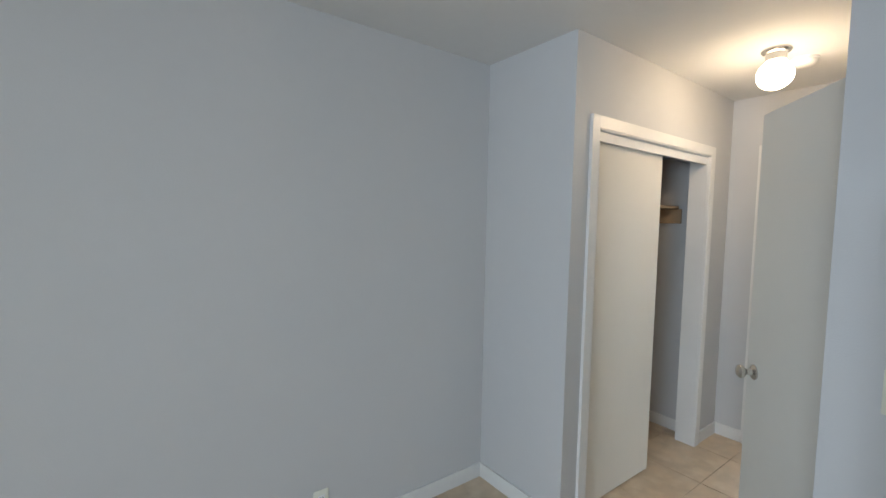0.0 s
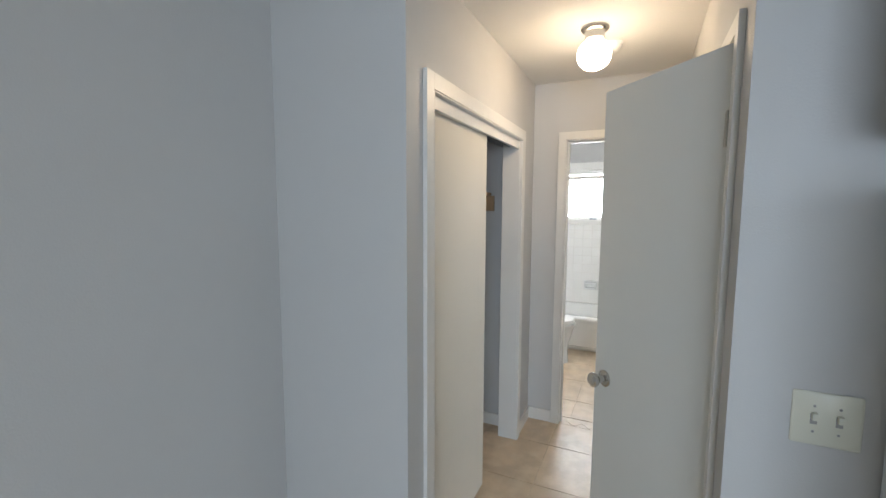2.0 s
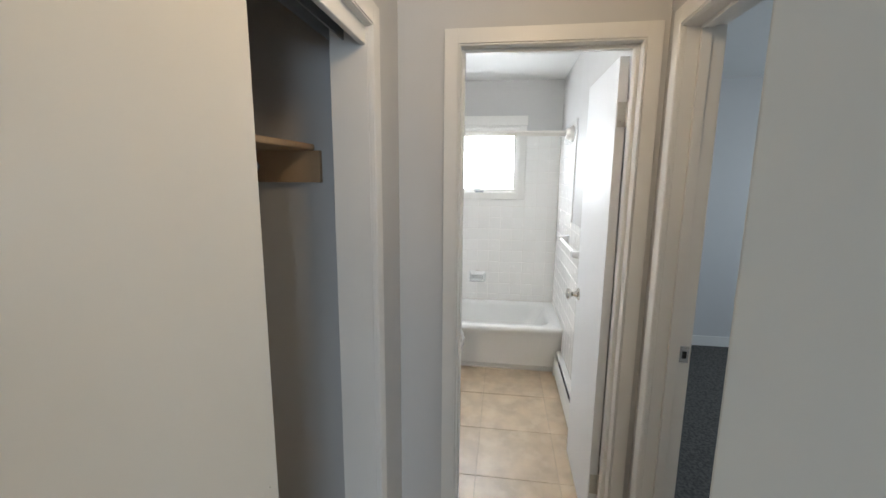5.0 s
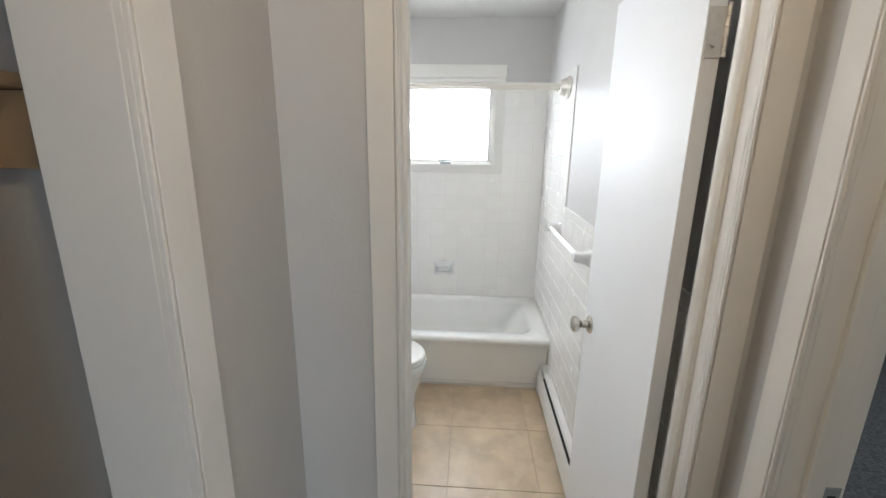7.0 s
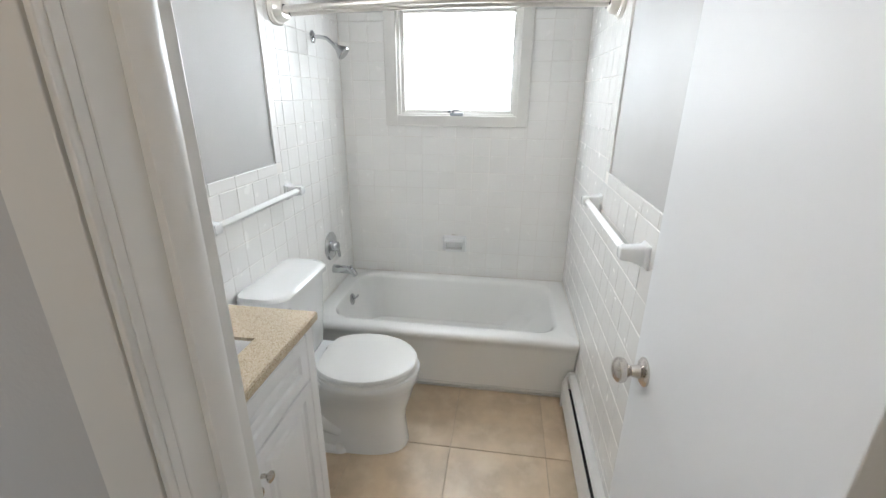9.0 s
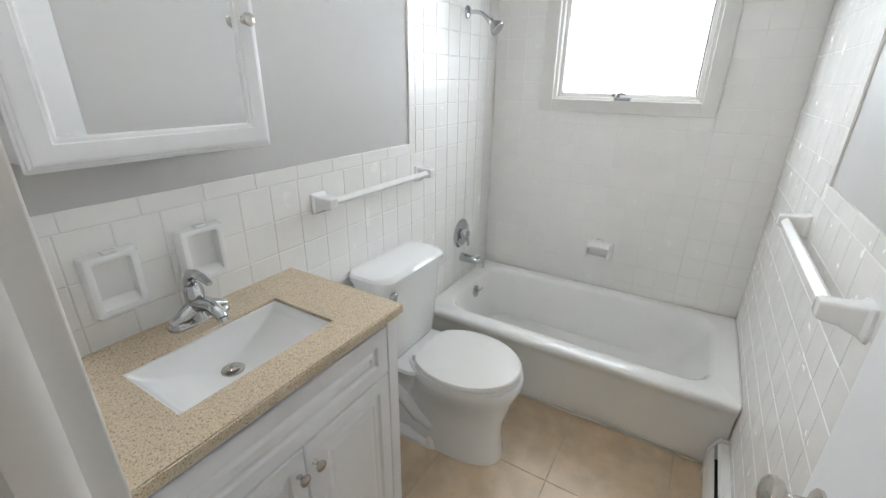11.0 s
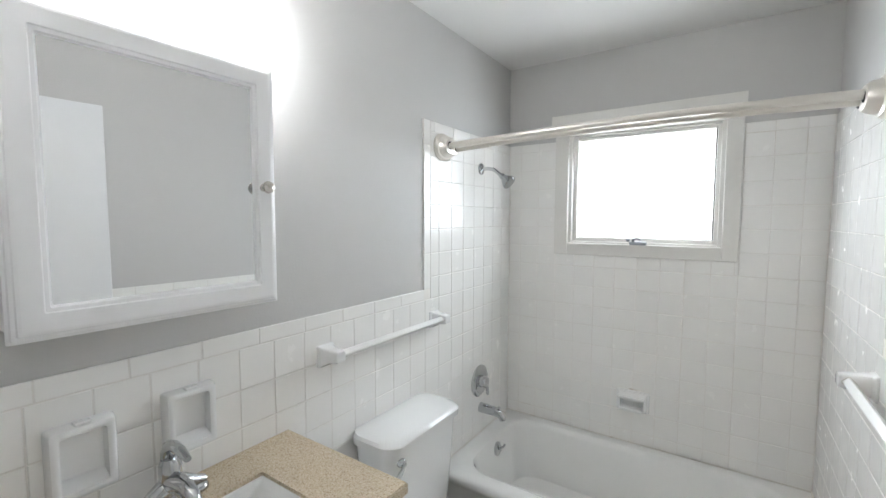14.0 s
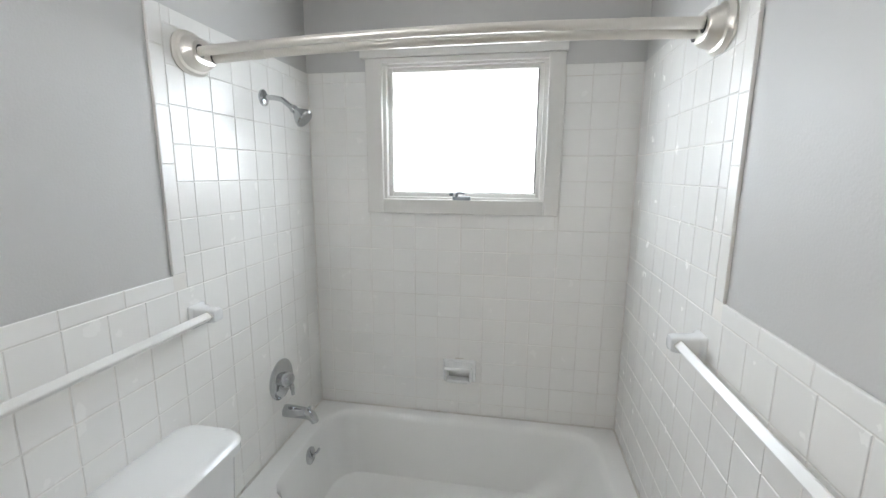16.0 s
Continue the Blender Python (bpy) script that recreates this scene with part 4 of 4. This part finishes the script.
part("lever", tubeb([(FX, FY + 0.010, CT + 0.085), (FX, FY + 0.012, CT + 0.108), (FX, FY + 0.002, CT + 0.126), (FX, FY - 0.022, CT + 0.134), (FX + 0.001, FY - 0.050, CT + 0.130), (FX + 0.002, FY - 0.078, CT + 0.120)], [0.016, 0.015, 0.0135, 0.0115, 0.0105, 0.007], 16), CHROME, fa, smooth=True)

# ---------------------------------------------------------------- mirror cabinet and its lamp
M0, M1, MZ0, MZ1, MY = 5.481, 5.958, 1.331, 1.890, 1.684
mc = thing("mirror_cabinet", (5.72, YN, MZ0), "white framed medicine cabinet with a mirror door", "medicine cabinet")
part("body", boxes((M0 + 0.010, M1 - 0.010, MY + 0.022, YN + 0.007, MZ0 + 0.010, MZ1 - 0.010), bevel=0.002), CABINET, mc)
AJAR = Matrix.Translation((M0, MY + 0.012, 0)) @ Matrix.Rotation(radians(-2.0), 4, "Z") @ Matrix.Translation((-M0, -MY - 0.004, 0))


def ajar(bm):
    """Turns a piece of the cabinet's door, which stands a crack open, about its hinges."""
    bm.transform(AJAR)
    return bm


dm = part("door_frame", ajar(loft(bmesh.new(), [[(a, MY + d, c) for a, c, _ in rrect(M0 + i, M1 - i, MZ0 + i, MZ1 - i, 0, 0.003, 2)] for d, i in ((0.0215, 0.004), (0.016, 0.0), (0.012, 0.0), (0.010, 0.004), (0.006, 0.006), (0.004, 0.011), (0.001, 0.013), (0.0, 0.018), (0.0, 0.046), (0.003, 0.048), (0.004, 0.054), (0.009, 0.056), (0.010, 0.058))], cap1=False)), CABINET, mc)
part("mirror", ajar(boxes((M0 + 0.0575, M1 - 0.0575, MY + 0.0100, MY + 0.0125, MZ0 + 0.0500, MZ1 - 0.0575))), MIRROR, mc, "silvered mirror glass")
part("knob", ajar(turnedb((5.922, MY, 1.608), (0, -1, 0), [(0, 0.009), (0.003, 0.007), (0.012, 0.006), (0.016, 0.011), (0.021, 0.0145), (0.026, 0.013), (0.029, 0.007), (0.030, 0.001)], 22)), NICKEL, mc, "brushed nickel round knob", smooth=True)
vl = thing("vanity_light", (5.72, YN + 0.008, 2.10), "lit bathroom vanity light with white glass shades", "wall light")
part("back_plate", boxes((5.44, 6.00, YN - 0.018, YN + 0.0075, 2.075, 2.165), bevel=0.006), NICKEL, vl)
for x in (5.50, 5.72, 5.94):
    part("arm", tubeb([(x, YN - 0.016, 2.12), (x, YN - 0.06, 2.135), (x, YN - 0.085, 2.125), (x, YN - 0.09, 2.09)], 0.008, 12), NICKEL, vl, smooth=True)
    part("shade", turnedb((x, YN - 0.09, 2.10), (0, 0, -1), [(0, 0.022), (0.012, 0.030), (0.05, 0.044), (0.09, 0.054), (0.128, 0.062), (0.140, 0.058), (0.141, 0.001)], 28), SHADE, vl, "glowing white glass shade", smooth=True)

# ---------------------------------------------------------------- baseboard heater
he = thing("baseboard_heater", (6.4, YS, 0), "white metal baseboard heater along the tiled wall", "heater")
HX0, HX1 = 5.95, 6.872
part("back_panel", boxes((HX0, HX1, YS + 0.001, YS + 0.006, 0.01, 0.200)), WHITEPLASTIC, he)
bm = bmesh.new()
prof = [(YS + 0.050, 0.025), (YS + 0.056, 0.040), (YS + 0.056, 0.135), (YS + 0.046, 0.168), (YS + 0.043, 0.168), (YS + 0.052, 0.135), (YS + 0.052, 0.040), (YS + 0.046, 0.028)]
loft(bm, [[(HX0, y, z) for y, z in prof], [(HX1, y, z) for y, z in prof]])
part("front_cover", bm, WHITEPLASTIC, he)
bm = bmesh.new()
prof = [(YS + 0.006, 0.200), (YS + 0.028, 0.200), (YS + 0.036, 0.186), (YS + 0.034, 0.184), (YS + 0.026, 0.196), (YS + 0.006, 0.196)]
loft(bm, [[(HX0, y, z) for y, z in prof], [(HX1, y, z) for y, z in prof]])
part("top_cover", bm, WHITEPLASTIC, he)
part("fins", boxes((HX0 + 0.02, HX1 - 0.02, YS + 0.008, YS + 0.042, 0.06, 0.130)), DARK, he, "dark heating fins in the slot")
part("end_cap", loft(bmesh.new(), [[(x, YS + d, z) for d, z in ((0.001, 0.0), (0.058, 0.0), (0.058, 0.140), (0.040, 0.188), (0.030, 0.203), (0.001, 0.203))] for x in (HX1 + 0.001, HX1 + 0.022)]), WHITEPLASTIC, he, "chipped white end cap")

# ---------------------------------------------------------------- wall tiles of the bathroom
P = 0.1045
ZJ = [1.909 - P * k for k in range(0, 20)]          # level joints
CAPW = 0.046


def tile_mesh(name, w, h, mat, t=0.006, g=0.0010, edge=0.0020):
    """A glazed tile with a soft edge, in its own x-z plane, facing -y."""
    bm = bmesh.new()
    rows = []
    for d, i in ((0.0, g), (t - edge * 0.8, g), (t - edge * 0.25, g + edge * 0.45), (t, g + edge)):
        rows.append([(i, -d, i), (w - i, -d, i), (w - i, -d, h - i), (i, -d, h - i)])
    loft(bm, rows, cap0=False)
    me = finish(bm, name, mat)
    for p in me.polygons:
        p.use_smooth = False
    return me


TILES = {}


def lay(parent, u0, u1, z0, z1, frame_m, mat=None, nm="tile"):
    """One tile over u0..u1, z0..z1 of a wall whose frame maps u, depth, z."""
    key = (round(u1 - u0, 3), round(z1 - z0, 3), (mat or TILE).name)
    if key not in TILES:
        TILES[key] = tile_mesh(nm, key[0], key[1], mat or TILE)
    ob = new(nm, TILES[key])
    ob.parent = parent
    ob.matrix_parent_inverse = Matrix.Identity(4)
    rj = random.uniform
    ob.matrix_basis = frame_m @ Matrix.Translation((u0, rj(-0.0005, 0.0003), z0)) @ Euler((radians(rj(-0.14, 0.14)), 0, radians(rj(-0.14, 0.14)))).to_matrix().to_4x4()
    return ob


FN = Matrix(((1, 0, 0, 0), (0, 1, 0, YN + 0.006), (0, 0, 1, 0), (0, 0, 0, 1)))                    # north wall, u = x
FS = Matrix(((-1, 0, 0, 0), (0, -1, 0, YS - 0.006), (0, 0, 1, 0), (0, 0, 0, 1)))                  # south wall, u = -x
FE = Matrix(((0, 1, 0, XE + 0.006), (-1, 0, 0, 0), (0, 0, 1, 0), (0, 0, 0, 1)))                   # east wall, u = -y


def spans(a, c, joints):
    js = [a] + sorted(j for j in joints if a + 0.012 < j < c - 0.012) + [c]
    return list(zip(js, js[1:]))


def side_wall(parent, m, sgn, xedge, grout_y):
    """Wainscot and tub surround of one side wall."""
    def U(x0, x1):
        return (x0, x1) if sgn > 0 else (-x1, -x0)
    xj = [XE - 0.004 - P * k for k in range(40)]
    zc = 1.232
    for x0, x1 in spans(XW + 0.001, XE - 0.002, xj):
        for z0, z1 in spans(0.0, zc - CAPW, ZJ):
            if x1 > TX0 + 0.08 and z1 < TZ + 0.02:
                continue
            lay(parent, *U(x0, x1), max(z0, TZ + 0.002) if x1 > TX0 + 0.08 else z0, z1, m)
    for x0, x1 in spans(XW + 0.001, xedge, [xedge - 0.154 * k for k in range(14)]):
        lay(parent, *U(x0, x1), zc - CAPW, zc, m, nm="cap_tile")
    top = 1.955
    for z0, z1 in spans(zc, top, [zc + 0.154 * k for k in range(8)]):
        lay(parent, *U(xedge, xedge + CAPW), z0, z1, m, nm="cap_tile")
    for x0, x1 in spans(xedge + CAPW, XE - 0.002, xj):
        for z0, z1 in spans(zc - CAPW, top - CAPW, ZJ):
            lay(parent, *U(x0, x1), z0, z1, m)
    for x0, x1 in spans(xedge + CAPW, XE - 0.002, [XE - 0.154 * k for k in range(9)]):
        lay(parent, *U(x0, x1), top - CAPW, top, m, nm="cap_tile")


XEL, XER = 6.766, 6.785
# beds of grout behind the tiles
part("grout_bed", boxes((XW + 0.0005, XEL + 0.001, YN + 0.0013, YN + 0.0079, 0.0, 1.230), (XEL + 0.001, XE + 0.007, YN + 0.0013, YN + 0.0079, 0.0, 1.953)), GROUT, wn_ob)
part("grout_bed", boxes((XW + 0.0005, XER + 0.001, YS - 0.0079, YS - 0.0013, 0.0, 1.230), (XER + 0.001, XE + 0.007, YS - 0.0079, YS - 0.0013, 0.0, 1.953)), GROUT, ws_ob)
part("grout_bed", boxes((XE + 0.0013, XE + 0.0079, YS - 0.002, WY0, 0.0, 1.953), (XE + 0.0013, XE + 0.0079, WY1, YN + 0.002, 0.0, 1.953), (XE + 0.0013, XE + 0.0079, WY0, WY1, 0.0, WZ0)), GROUT, we_ob)
side_wall(wn_ob, FN, 1, XEL, YN)
side_wall(ws_ob, FS, -1, XER, YS)
yj = [1.133 + P * k for k in range(-8, 9)]
for y0, y1 in spans(YS + 0.002, YN - 0.002, yj):
    for z0, z1 in spans(TZ + 0.002, 1.955, ZJ):
        pieces = [(y0, y1, z0, z1)]
        if y1 > 0.73 and y0 < 1.555 and z1 > 1.36:
            pieces = [(y0, 0.73, z0, z1), (1.555, y1, z0, z1), (max(y0, 0.73), min(y1, 1.555), z0, 1.36)]
        for a, c, e, g in pieces:
            if c - a > 0.004 and g - e > 0.004:
                lay(we_ob, -c, -a, e, g, FE)

# ---------------------------------------------------------------- floor tiles
FLOORT = {}


def floor_tile(x0, x1, y0, y1, turn=0.0, nm="floor_tile"):
    w, h = round(x1 - x0, 3), round(y1 - y0, 3)
    if (w, h) not in FLOORT:
        bm = bmesh.new()
        rows = []
        for z, i in ((-0.004, 0.0014), (-0.0010, 0.0014), (0.0, 0.0026)):
            rows.append([(-w / 2 + i, -h / 2 + i, z), (w / 2 - i, -h / 2 + i, z), (w / 2 - i, h / 2 - i, z), (-w / 2 + i, h / 2 - i, z)])
        loft(bm, rows, cap0=False)
        FLOORT[(w, h)] = finish(bm, nm, FLOORTILE)
    ob = new(nm, FLOORT[(w, h)])
    ob.parent = floor
    ob.matrix_basis = Matrix.Translation(((x0 + x1) / 2, (y0 + y1) / 2, 0)) @ Matrix.Rotation(radians(turn), 4, "Z")
    return ob


F = 0.4345
for x0, x1 in spans(XH + 0.118, XE, [5.650 + F * k for k in range(5)]):
    for y0, y1 in spans(YS, YN, [0.580, 1.010, 1.444]):
        floor_tile(x0, min(x1, TX0 + 0.12), y0, y1) if x0 < TX0 + 0.09 else None
for x0, x1 in spans(1.2, XH + 0.004, [4.921 - F * k for k in range(10)]):
    for y0, y1 in spans(0.30 if x0 > 3.5 else -0.6, 2.03 if x0 > 3.7 else YR, [1.085 - F * k for k in range(-3, 5)]):
        floor_tile(x0, x1, y0, y1)
# diamond border in the doorway
bx0, bx1, dd = XH + 0.006, XH + 0.117, 0.0785
y = D0 + 0.02
while y < D1 - 0.03:
    floor_tile((bx0 + bx1) / 2 - dd / 2, (bx0 + bx1) / 2 + dd / 2, y + 0.045 - dd / 2, y + 0.045 + dd / 2, 45, nm="diamond_tile")
    y += 0.1125
part("border_bed", boxes((bx0 + 0.001, bx1 - 0.001, D0, D1, -0.004, -0.0018)), FLOORTILE, floor)
